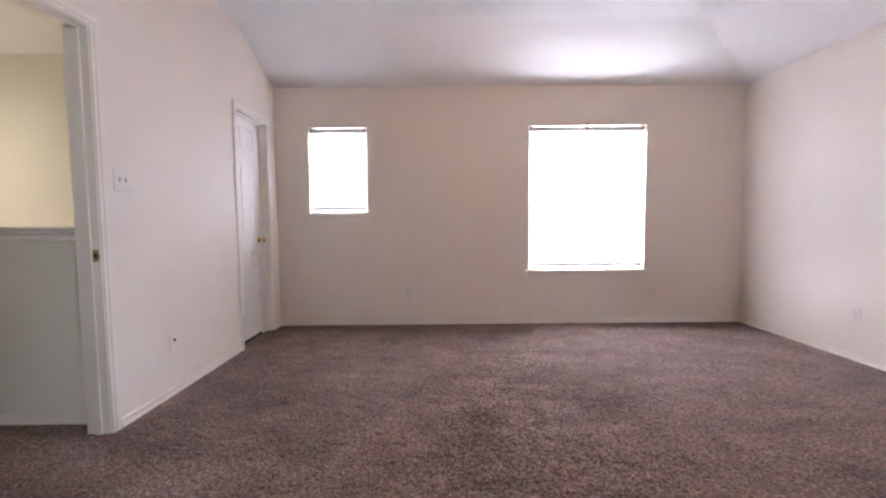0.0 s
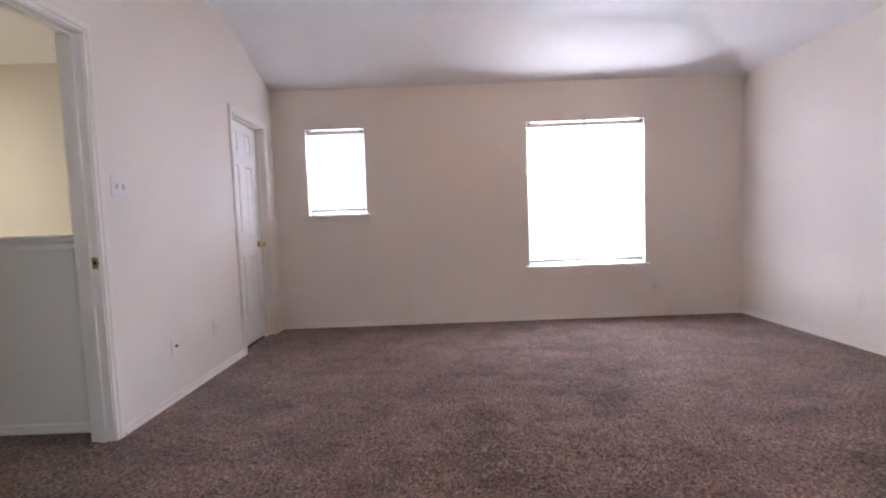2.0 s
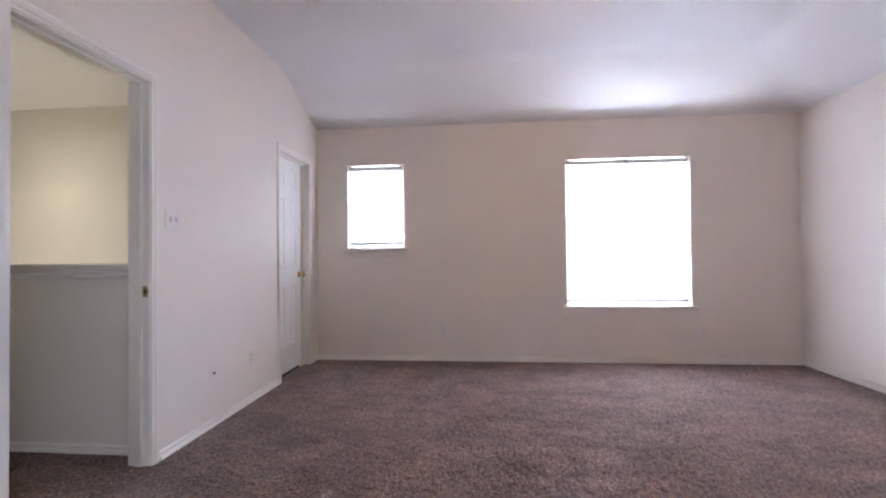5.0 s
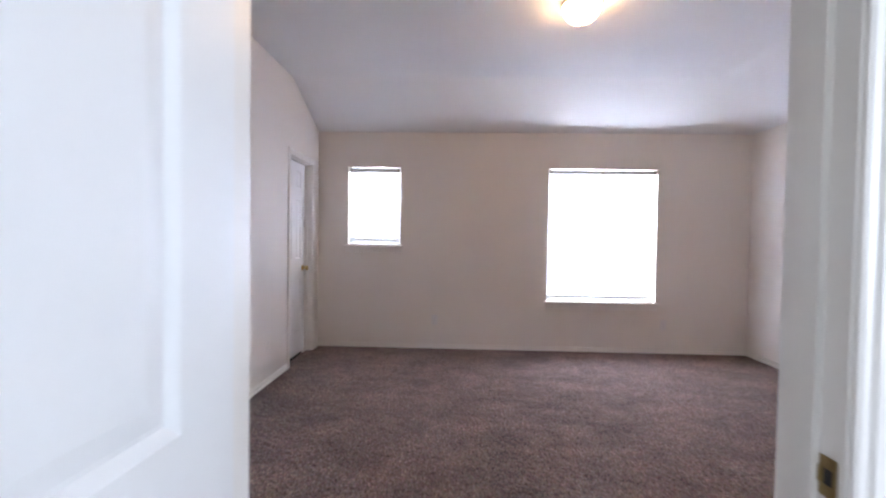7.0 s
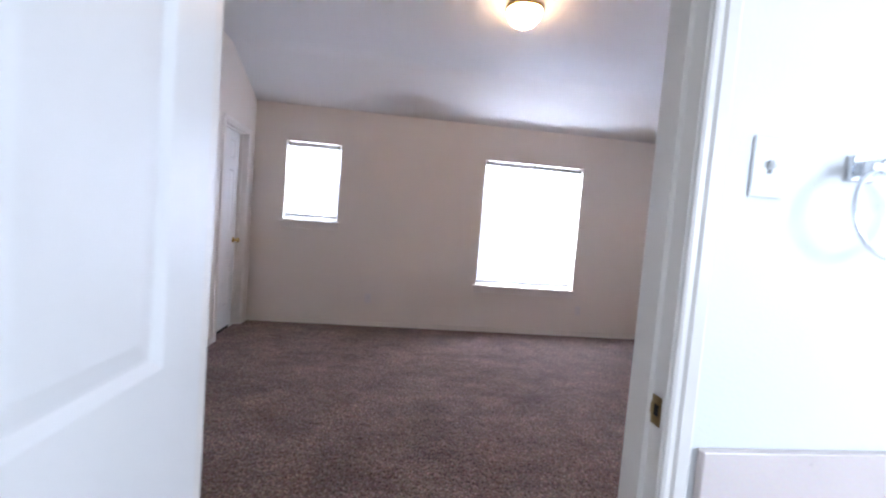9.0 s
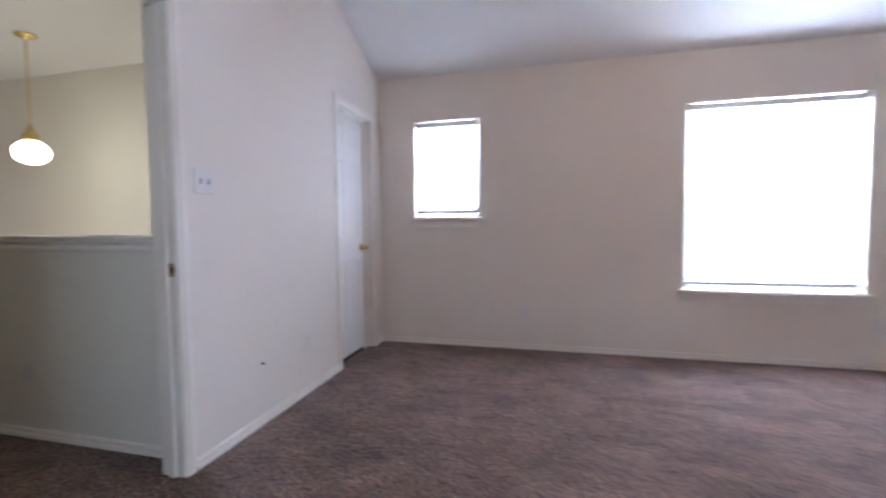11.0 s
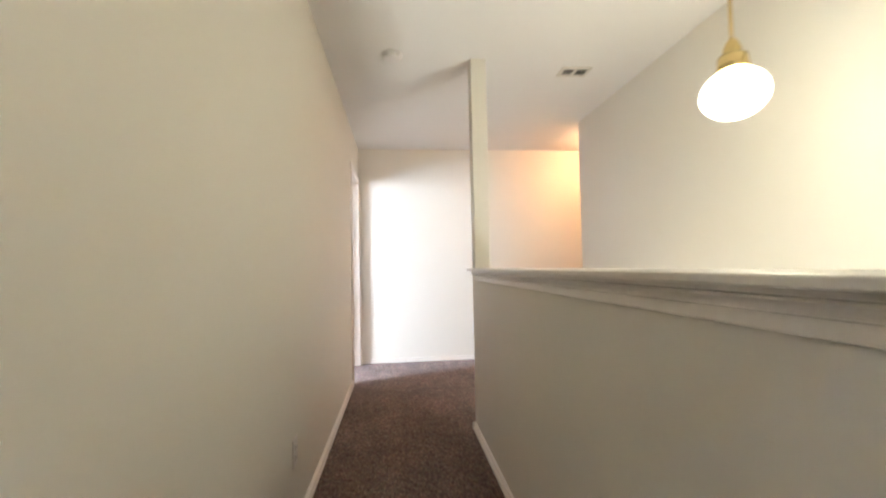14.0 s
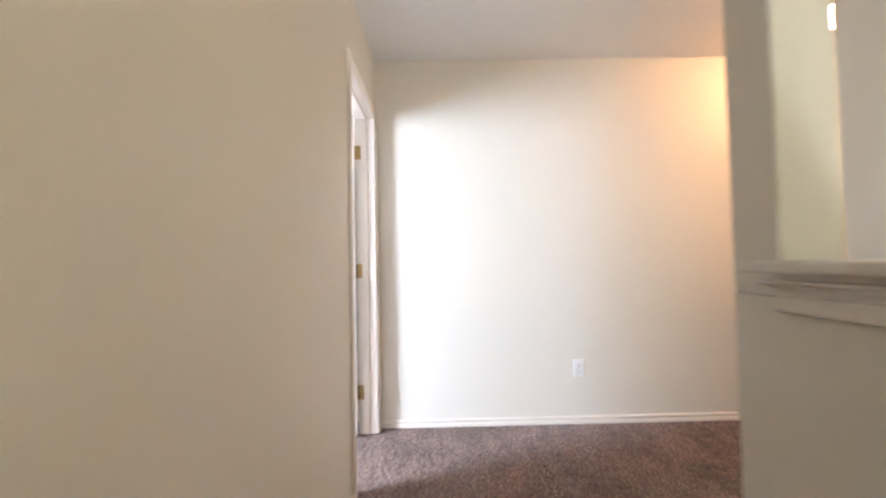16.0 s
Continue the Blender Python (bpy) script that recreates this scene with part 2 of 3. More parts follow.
def wall(name, x, y, z, holes, mat, label):
    """A wall over the box x, y, z; holes (from, to, bottom, top) go through it, along its longer side."""
    along = 0 if x[1] - x[0] > y[1] - y[0] else 1
    lo, hi = (x, y)[along]
    us = sorted({lo, hi, *[u for h in holes for u in h[:2]]})
    zs = sorted({*z, *[min(max(v, z[0]), z[1]) for h in holes for v in h[2:]]})
    bm, corners = bmesh.new(), {}

    def corner(i, k, side):
        if (i, k, side) not in corners:
            f = (y, x)[along][side]
            corners[i, k, side] = bm.verts.new((us[i], f, zs[k]) if along == 0 else (f, us[i], zs[k]))
        return corners[i, k, side]

    def solid(i, k):
        if not (0 <= i < len(us) - 1 and 0 <= k < len(zs) - 1):
            return False
        u, v = (us[i] + us[i + 1]) / 2, (zs[k] + zs[k + 1]) / 2
        return not any(h[0] < u < h[1] and h[2] < v < h[3] for h in holes)

    for i in range(len(us) - 1):
        for k in range(len(zs) - 1):
            if solid(i, k):
                ring = [(i, k), (i + 1, k), (i + 1, k + 1), (i, k + 1)]
                for side in (0, 1):
                    bm.faces.new([corner(*q, side) for q in ring])
                for a, b, di, dk in ((0, 1, 0, -1), (1, 2, 1, 0), (2, 3, 0, 1), (3, 0, -1, 0)):
                    if not solid(i + di, k + dk):
                        bm.faces.new((corner(*ring[a], 0), corner(*ring[b], 0), corner(*ring[b], 1), corner(*ring[a], 1)))
    return structure(part(name, bm, mat), label)


class Side:
    """A face of a wall: u runs along it, d out of it into the room."""

    def __init__(self, axis, face, out):
        self.axis, self.face, self.out = axis, face, out

    def at(self, u, d, z):
        f = self.face + self.out * d
        return Vector((u, f, z)) if self.axis == "y" else Vector((f, u, z))

    def mount(self, u, d, z):
        """Local x to the right as one faces the wall, local -y out of it, z up."""
        out = Vector((0, self.out, 0)) if self.axis == "y" else Vector((self.out, 0, 0))
        right = Vector((0, 0, 1)).cross(out)
        m = Matrix((right, -out, (0, 0, 1))).transposed().to_4x4()
        m.translation = self.at(u, d, z)
        return m


BASE_PROFILE = [(0.0, 0.0), (0.017, 0.0), (0.019, 0.010), (0.015, 0.020), (0.002, 0.022), (0.002, 0.032), (0.012, 0.034), (0.013, 0.041), (0.008, 0.047), (0.0, 0.049)]
CASE_PROFILE = [(0.0, 0.0), (0.0, 0.008), (0.006, 0.011), (0.016, 0.011), (0.022, 0.016), (0.044, 0.017), (0.050, 0.013), (0.055, 0.006), (0.055, 0.0)]


def baseboard(side, u0, u1, mat=None, label="white painted baseboard with a shoe moulding", z=0.0):
    bm = bmesh.new()
    ends = [[bm.verts.new(side.at(u, d + 0.0005, z + h)) for d, h in BASE_PROFILE] for u in (u0, u1)]
    k = len(BASE_PROFILE)
    for i in range(k):
        bm.faces.new((ends[0][i], ends[0][(i + 1) % k], ends[1][(i + 1) % k], ends[1][i]))
    bm.faces.new(ends[0]), bm.faces.new(ends[1])
    return structure(part("baseboard", bm, mat or TRIM), label)


def casing(side, u0, u1, z1, z0=0.0, parent=None, label="white moulded door casing"):
    """Moulded trim round an opening, mitred at the top corners."""
    bm = bmesh.new()
    rings = []
    for su, sz, foot in ((-1, 0, 1), (-1, 1, 0), (1, 1, 0), (1, 0, 1)):
        rings.append([bm.verts.new(side.at((u0 if su < 0 else u1) + su * (w + 0.005), d + 0.0005, z0 if foot else z1 + w + 0.005)) for w, d in CASE_PROFILE])
    k = len(CASE_PROFILE)
    for a, b in zip(rings, rings[1:]):
        for i in range(k):
            bm.faces.new((a[i], a[(i + 1) % k], b[(i + 1) % k], b[i]))
    bm.faces.new(rings[0]), bm.faces.new(rings[-1])
    return structure(part("trim", bm, TRIM, parent), label)


def jamb(axis, wall0, wall1, u0, u1, z1, stop, label="white painted door jamb"):
    """Lining of a doorway through a wall, with a door stop at depth stop."""
    bm = bmesh.new()
    t = 0.018

    def bx(a0, a1, f0, f1, z0, zz):
        box(bm, *((a0, a1, f0, f1) if axis == "y" else (f0, f1, a0, a1)), z0, zz)

    bx(u0 - t, u0, wall0 - 0.002, wall1 + 0.002, 0, z1)
    bx(u1, u1 + t, wall0 - 0.002, wall1 + 0.002, 0, z1)
    bx(u0 - t, u1 + t, wall0 - 0.002, wall1 + 0.002, z1, z1 + t)
    for a0, a1 in ((u0, u0 + 0.011), (u1 - 0.011, u1)):
        bx(a0, a1, stop - 0.016, stop + 0.016, 0, z1 - 0.011)
    bx(u0, u1, stop - 0.016, stop + 0.016, z1 - 0.011, z1)
    return structure(part("trim", bm, TRIM), label)


def panel_leaf(w, h, t, cols, rows):
    """A moulded door leaf: x 0..w, y 0..t, z 0..h, with raised panels on both faces."""
    bm = bmesh.new()
    xs = sorted({0, w, *[v for c in cols for v in c]})
    zs = sorted({0, h, *[v for r in rows for v in r]})
    panels = []
    grid = {}
    for s, y in ((0, 0.0), (1, t)):
        for i, x in enumerate(xs):
            for j, z in enumerate(zs):
                grid[s, i, j] = bm.verts.new((x, y, z))
    for s in (0, 1):
        for i in range(len(xs) - 1):
            for j in range(len(zs) - 1):
                q = [grid[s, i, j], grid[s, i + 1, j], grid[s, i + 1, j + 1], grid[s, i, j + 1]]
                f = bm.faces.new(q if s == 0 else q[::-1])
                if any(abs(xs[i] - c[0]) < 1e-6 for c in cols) and any(abs(zs[j] - r[0]) < 1e-6 for r in rows):
                    panels.append(f)
    n, k = len(xs) - 1, len(zs) - 1
    for i in range(n):
        for j in (0, k):
            bm.faces.new((grid[0, i, j], grid[1, i, j], grid[1, i + 1, j], grid[0, i + 1, j]))
    for j in range(k):
        for i in (0, n):
            bm.faces.new((grid[0, i, j], grid[0, i, j + 1], grid[1, i, j + 1], grid[1, i, j]))
    bm.normal_update()
    bmesh.ops.recalc_face_normals(bm, faces=bm.faces[:])
    for th, dp in ((0.006, -0.003), (0.010, -0.006), (0.006, 0.0), (0.026, 0.005)):
        bmesh.ops.inset_individual(bm, faces=panels, thickness=th, depth=dp, use_even_offset=True)
    return bm


def knob(parent, m, mat=None, label="polished brass knob"):
    """Door knob on a round rose; local z points out of the door."""
    outline = [(0.0305, 0.0), (0.0325, 0.003), (0.030, 0.007), (0.021, 0.010), (0.013, 0.014), (0.0115, 0.026), (0.016, 0.032), (0.0235, 0.038), (0.0265, 0.046), (0.0255, 0.055), (0.019, 0.062), (0.008, 0.065)]
    return put_at(part("knob", lathe(outline, 28), mat or BRASS, parent, label, True), m)


def hinge(parent, m, mat=None, h=0.09, label="brass butt hinge"):
    """Local x across the leaves, y out of them, z up; the pin stands at the origin."""
    bm = box(bmesh.new(), 0.003, 0.034, -0.001, 0.0015, -h / 2, h / 2)
    ob = put_at(part("hinge", bm, mat or BRONZE, parent, label), m)
    for i in range(5):
        z0 = -h / 2 + i * h / 5
        part("knuckle", lathe([(0.004, z0 + 0.0004), (0.0058, z0 + 0.001), (0.0058, z0 + h / 5 - 0.001), (0.004, z0 + h / 5 - 0.0004)], 12), mat or BRONZE, ob)
    for zz in (-0.3, 0.0, 0.3):
        part("screw", moved(lathe([(0.0036, 0.0), (0.0036, 0.0006), (0.002, 0.0010)], 10), Matrix.Translation((0.020 + 0.004 * (1 if zz else -1), 0.0015, zz * h)) @ pose(0, 0, 0, -90)), OLDBRASS, ob)
    return ob


def strike_plate(name, m, mat, label):
    """Latch plate let into a jamb: local x along the wall's depth, y out of the jamb, z up."""
    ob = thing(name, m, label, "strike plate")
    bm = bmesh.new()
    box(bm, -0.014, 0.014, 0, 0.0018, 0.012, 0.029)
    box(bm, -0.014, 0.014, 0, 0.0018, -0.029, -0.012)
    box(bm, -0.014, -0.008, 0, 0.0018, -0.012, 0.012)
    box(bm, 0.008, 0.020, 0, 0.0022, -0.012, 0.012)
    part("plate", bm, mat, ob)
    # A near-black block puts the latch hole's shade into colour.
    part("latch_hole", box(bmesh.new(), -0.008, 0.008, -0.003, 0.0006, -0.012, 0.012), DARK, ob)
    for z in (-0.021, 0.021):
        part("screw", put_screw(0, 0.0018, z), OLDBRASS, ob)
    return ob


def put_screw(x, y, z):
    return moved(lathe([(0.0034, 0.0), (0.0034, 0.0005), (0.0022, 0.0010)], 10), Matrix.Translation((x, y, z)) @ pose(0, 0, 0, -90))


def face_screw(x, z, y=-0.006):
    return moved(lathe([(0.0030, 0.0), (0.0030, 0.0004), (0.0018, 0.0009)], 10), Matrix.Translation((x, y, z)) @ pose(0, 0, 0, 90))


def cover_plate(w, h):
    bm = soft_box(-w / 2, w / 2, -0.006, 0, -h / 2, h / 2, 0.0035, 2)
    return bm


def outlet(m, label="white duplex outlet on the wall", mat=None):
    mat = mat or PLASTIC
    ob = thing("wall_outlet", m, label, "outlet", "wall outlets")
    part("plate", cover_plate(0.072, 0.116), mat, ob)
    for z in (-0.0195, 0.0195):
        s = part("socket", soft_box(-0.0165, 0.0165, -0.0085, -0.005, z - 0.0142, z + 0.0142, 0.004, 2), mat, ob)
        # Slots are thin blocks, coloured as dark as a shaded recess.
        for x, hh in ((-0.0065, 0.004), (0.0065, 0.0032)):
            part("slot", box(bmesh.new(), x - 0.0011, x + 0.0011, -0.0088, -0.008, z + 0.001 - hh, z + 0.001 + hh), SLOT, s)
        part("slot", box(bmesh.new(), -0.0022, 0.0022, -0.0088, -0.008, z - 0.011, z - 0.0065), SLOT, s)
    part("screw", face_screw(0, 0), PLASTIC, ob)
    return ob


def light_switch(m, gangs, label, mat=None):
    mat = mat or PLASTIC
    ob = thing("light_switch", m, label, "light switch", "light switches")
    part("plate", cover_plate(0.072 + 0.046 * (gangs - 1), 0.116), mat, ob)
    for g in range(gangs):
        x = (g - (gangs - 1) / 2) * 0.046
        # Dark block for the shade round the toggle.
        part("slot", box(bmesh.new(), x - 0.0052, x + 0.0052, -0.0064, -0.005, -0.0125, 0.0125), SLOT, ob)
        up = 1 if g % 2 == 0 else -1
        part("toggle", moved(soft_box(-0.0045, 0.0045, -0.016, 0, -0.006, 0.006, 0.0015), Matrix.Translation((x, -0.004, 0)) @ pose(0, 0, 0, -28 * up)), mat, ob, "white toggle lever")
        for z in (-0.03, 0.03):
            part("screw", face_screw(x, z), PLASTIC, ob)
    return ob


# ---- floors ----
def carpet(name, x0, x1, y0, y1, step, label):
    """Carpet sheet with an uneven pile."""
    nx, ny = int((x1 - x0) / step) + 2, int((y1 - y0) / step) + 2
    rng = np.random.default_rng(7)
    gx, gy = np.meshgrid(np.linspace(x0, x1, nx), np.linspace(y0, y1, ny), indexing="ij")
    inner = np.zeros((nx, ny))
    inner[1:-1, 1:-1] = 1
    gx = gx + inner * rng.uniform(-0.35, 0.35, (nx, ny)) * step
    gy = gy + inner * rng.uniform(-0.35, 0.35, (nx, ny)) * step
    gz = rng.uniform(-0.007, 0.0035, (nx, ny))
    co = np.stack([gx, gy, gz], -1).reshape(-1, 3)
    i, j = np.meshgrid(np.arange(nx - 1), np.arange(ny - 1), indexing="ij")
    a = (i * ny + j).ravel()
    quads = np.stack([a, a + ny, a + ny + 1, a + 1], 1)
    me = bpy.data.meshes.new(name)
    me.vertices.add(len(co))
    me.vertices.foreach_set("co", co.ravel())
    me.loops.add(quads.size)
    me.loops.foreach_set("vertex_index", quads.ravel())
    me.polygons.add(len(quads))
    me.polygons.foreach_set("loop_start", np.arange(0, quads.size, 4))
    me.update(calc_edges=True)
    me.materials.append(CARPET)
    return structure(new(name, me), label)


carpet("floor_bedroom", WEST - 0.06, EAST + 0.05, BATH_N + 0.06, NORTH + 0.02, 0.010, "brown speckled pile carpet")
carpet("floor_hall", HALL_END - 0.02, WEST - 0.06, HALL_S - 0.10, HALL_N + 0.02, 0.011, "brown speckled pile carpet in the hall")
carpet("floor_landing", HALL_END - 0.02, POST_W + 0.01, HALL_N + 0.02, 5.3, 0.02, "brown speckled carpet on the landing")
structure(part("floor_bathroom", box(bmesh.new(), -1.0, 3.3, -2.0, BATH_N + 0.06, -0.05, -0.002), VINYLFLOOR), "beige vinyl bathroom floor")
structure(part("floor_far_room", box(bmesh.new(), -7.1, -2.8, -1.5, HALL_S - 0.10, -0.05, 0.0), CARPET), "brown carpet beyond the far doorway")
structure(part("floor_stairwell", box(bmesh.new(), POST_W, HALL_E, HALL_N, STAIR_N, -2.75, -2.70), CARPET), "brown carpet at the foot of the stairwell")

# ---- walls ----
BIG_HOLE, SMALL_HOLE = WIN_BIG, WIN_SMALL
TOP = 2.86
wall("wall_north", (WEST - 0.115, EAST + 0.115), (NORTH, NORTH + 0.15), (-0.05, TOP), [BIG_HOLE, SMALL_HOLE], WALL, "off-white textured bedroom wall with two windows")
wall("wall_east", (EAST, EAST + 0.115), (BATH_N, NORTH), (-0.05, TOP), [], WALL, "off-white textured bedroom wall")
structure(part("wall_south", box(box(box(bmesh.new(), WEST, BATH_DOOR[0] - 0.018, BATH_N + 0.06, SOUTH, -0.05, TOP), BATH_DOOR[1] + 0.018, EAST, BATH_N + 0.06, SOUTH, -0.05, TOP), BATH_DOOR[0] - 0.018, BATH_DOOR[1] + 0.018, BATH_N + 0.06, SOUTH, BATH_DOOR[2] + 0.018, TOP), WALL), "off-white bedroom wall with the bathroom doorway")
wall("wall_bath_north", (-1.0, 3.41), (BATH_N, BATH_N + 0.06), (-0.05, TOP), [(BATH_DOOR[0] - 0.018, BATH_DOOR[1] + 0.018, -0.05, BATH_DOOR[2] + 0.018)], BATHWALL, "white bathroom wall beside the door")
holes_w = [(HALL_DOOR[0] - 0.018, HALL_DOOR[1] + 0.018, -0.05, HALL_DOOR[2] + 0.018), (CLOSET_DOOR[0] - 0.018, CLOSET_DOOR[1] + 0.018, -0.05, CLOSET_DOOR[2] + 0.018)]
wall("wall_west", (WEST - 0.06, WEST), (BATH_N + 0.06, NORTH), (-0.05, TOP), holes_w, WALL, "off-white textured bedroom wall with two doorways")
wall("wall_hall_east", (HALL_E, WEST - 0.06), (HALL_S - 0.115, NORTH), (-2.75, TOP), [(HALL_DOOR[0] - 0.018, HALL_DOOR[1] + 0.018, -0.05, HALL_DOOR[2] + 0.018), (CLOSET_DOOR[0] - 0.018, CLOSET_DOOR[1] + 0.018, -0.05, CLOSET_DOOR[2] + 0.018)], HALLWALL, "cream hall wall round the bedroom doorway")
HC = (-2.455, -1.695, 0.583, 2.025)                        # hall closet opening
wall("wall_hall_south", (HALL_END, HALL_E), (HALL_S - 0.115, HALL_S), (-0.05, CEIL + 0.1), [(END_DOOR[0] - 0.018, END_DOOR[1] + 0.018, -0.05, END_DOOR[2] + 0.018), (HC[0] - 0.018, HC[1] + 0.018, HC[2] - 0.02, HC[3] + 0.018)], HALLWALL, "long cream hall wall")
wall("wall_hall_end", (HALL_END - 0.115, HALL_END), (HALL_S - 0.115, 5.3), (-0.05, CEIL + 0.1), [], HALLWALL, "cream wall closing the end of the hall")
# The low opening is unseen, added to let the stairwell fill in.
wall("wall_stair_north", (STAIR_W, HALL_E), (STAIR_N, STAIR_N + 0.115), (-2.75, CEIL + 0.1), [(-4.06, -2.34, -1.96, -0.64)], HALLWALL, "cream wall beyond the stairwell with an added opening low down")
wall("wall_landing_east", (STAIR_W, STAIR_W + 0.115), (STAIR_N + 0.115, 5.3), (-0.05, CEIL + 0.1), [], HALLWALL, "cream wall round the corner of the landing")
wall("wall_landing_north", (HALL_END - 0.115, STAIR_W + 0.115), (5.3, 5.4), (-0.05, CEIL + 0.1), [], HALLWALL, "cream wall at the back of the landing")
wall("wall_stair_west", (POST_W - 0.1, POST_W - 0.004), (HALL_N, STAIR_N), (-2.75, -0.02), [], HALLWALL, "cream wall below the landing")
wall("wall_half", (POST_W, HALL_E), (HALL_N, HALL_N + 0.115), (-2.75, 1.005), [], HALLWALL, "cream half wall beside the stairwell")
structure(part("wall_post", soft_box(POST_W, POST_E, HALL_N, HALL_N + 0.104, 1.005, CEIL + 0.02, 0.004), HALLWALL), "cream full-height post at the end of the half wall")
wall("wall_closet_back", (-2.3, -2.2), (STAIR_N + 0.115, NORTH), (-0.05, TOP), [], WALL, "plain wall at the back of the bedroom closet")
wall("wall_hall_closet_back", (-2.6, HALL_E), (0.75, 0.80), (-0.05, CEIL + 0.1), [], HALLWALL, "plain wall at the back of the hall closet")
wall("wall_hall_closet_side", (-2.65, -2.6), (0.75, HALL_S - 0.115), (-0.05, CEIL + 0.1), [], HALLWALL, "plain side wall of the hall closet")
wall("wall_bath_west", (-1.1, -1.0), (-2.0, BATH_N + 0.06), (-0.05, TOP), [], BATHWALL, "white bathroom wall")
wall("wall_bath_east", (3.3, 3.4), (-2.0, BATH_N), (-0.05, TOP), [], BATHWALL, "white bathroom wall")
# Neither opening is in view; the west one is added for its lamp.
wall("wall_bath_south", (-1.1, 3.4), (-2.1, -2.0), (-0.05, TOP), [(1.9, 3.1, 1.12, 1.98), (-0.38, 0.78, 1.12, 1.98)], BATHWALL, "white bathroom wall with an unseen window and an added opening")
wall("wall_far_room_east", (-2.8, -2.7), (-1.5, HALL_S - 0.115), (-0.05, CEIL + 0.1), [], WALL, "plain wall of the far room")
wall("wall_far_room_south", (-7.1, -2.7), (-1.6, -1.5), (-0.05, CEIL + 0.1), [(-5.44, -4.52, 0.72, 2.28)], WALL, "plain wall of the far room with its window")
wall("wall_far_room_west", (-7.2, -7.105), (-1.5, HALL_S - 0.115), (-0.05, CEIL + 0.1), [], WALL, "plain wall of the far room")

# ---- ceilings ----
def tray_ceiling():
    bm = bmesh.new()
    sx, sy = (HIGH - CEIL) / (EAST - TRAY_X), (HIGH - CEIL) / (NORTH - TRAY_Y)
    e = 0.04
    w, s = WEST - e, BATH_N + 0.02
    lows = [(w, s, HIGH), (TRAY_X, s, HIGH), (TRAY_X, TRAY_Y, HIGH), (w, TRAY_Y, HIGH), (w, NORTH + e, CEIL - e * sy), (EAST + e, NORTH + e, CEIL - e * sy), (EAST + e, s, CEIL - e * sx)]
    v = [bm.verts.new(p) for p in lows]
    faces = [bm.faces.new([v[i] for i in f]) for f in ((0, 1, 2, 3), (3, 2, 5, 4), (1, 6, 5, 2))]
    crease = [ed for ed in bm.edges if len(ed.link_faces) == 2]
    bmesh.ops.bevel(bm, geom=crease, offset=0.05, segments=3, affect="EDGES", profile=0.5)
    up = bmesh.ops.extrude_face_region(bm, geom=bm.faces[:])
    for q in up["geom"]:
        if isinstance(q, bmesh.types.BMVert):
            q.co.z += 0.08
    return structure(part("ceiling_bedroom", bm, CEILING), "white textured bedroom ceiling sloping down to two walls")


tray_ceiling()
structure(part("ceiling_hall", box(bmesh.new(), HALL_END - 0.1, HALL_E + 0.005, HALL_S - 0.1, 5.35, CEIL, CEIL + 0.08), CEILING), "white hall ceiling")
structure(part("ceiling_bathroom", box(bmesh.new(), -1.05, 3.35, -2.05, BATH_N + 0.01, CEIL, CEIL + 0.08), CEILING), "white bathroom ceiling")
structure(part("ceiling_far_room", box(bmesh.new(), -7.15, -2.75, -1.55, HALL_S - 0.1, CEIL, CEIL + 0.08), CEILING), "white ceiling of the far room")
structure(part("ceiling_closet", box(bmesh.new(), -2.65, HALL_E + 0.005, 0.75, HALL_S - 0.1, CEIL, CEIL + 0.08), CEILING), "white closet ceiling")

# ---- sides of walls ----
S_NORTH, S_EAST, S_WEST, S_SOUTH = Side("y", NORTH, -1), Side("x", EAST, -1), Side("x", WEST, 1), Side("y", SOUTH, 1)
S_HALL, S_HALF, S_END, S_HALL_E = Side("y", HALL_S, 1), Side("y", HALL_N, -1), Side("x", HALL_END, 1), Side("x", HALL_E, -1)
S_BATH = Side("y", BATH_N, -1)

# ---- door linings, casings and baseboards ----
jamb("x", HALL_E, WEST, HALL_DOOR[0], HALL_DOOR[1], HALL_DOOR[2], WEST - 0.055)
casing(S_WEST, *HALL_DOOR)
casing(S_HALL_E, *HALL_DOOR)
jamb("x", HALL_E, WEST, CLOSET_DOOR[0], CLOSET_DOOR[1], CLOSET_DOOR[2], WEST - 0.066)
casing(S_WEST, *CLOSET_DOOR)
jamb("y", BATH_N, SOUTH, BATH_DOOR[0], BATH_DOOR[1], BATH_DOOR[2], BATH_N + 0.055)
casing(S_BATH, *BATH_DOOR)
casing(S_SOUTH, *BATH_DOOR)
jamb("y", HALL_S - 0.115, HALL_S, END_DOOR[0], END_DOOR[1], END_DOOR[2], HALL_S - 0.06)
casing(S_HALL, *END_DOOR)
C = 0.0605
baseboard(S_NORTH, WEST, EAST)
baseboard(S_EAST, SOUTH, NORTH - 0.021)
baseboard(S_WEST, HALL_DOOR[1] + C, CLOSET_DOOR[0] - C)
baseboard(S_WEST, CLOSET_DOOR[1] + C, NORTH - 0.021)
baseboard(S_WEST, SOUTH, HALL_DOOR[0] - C)
baseboard(S_SOUTH, WEST + 0.021, BATH_DOOR[0] - C)
baseboard(S_SOUTH, BATH_DOOR[1] + C, EAST - 0.021)
baseboard(S_HALL, END_DOOR[1] + C, HALL_E)
baseboard(S_HALL, HALL_END, END_DOOR[0] - C)
baseboard(S_HALF, POST_W, HALL_E)
baseboard(S_END, HALL_S + 0.021, 5.3)
baseboard(Side("x", POST_W, -1), HALL_N - 0.02, HALL_N + 0.115)

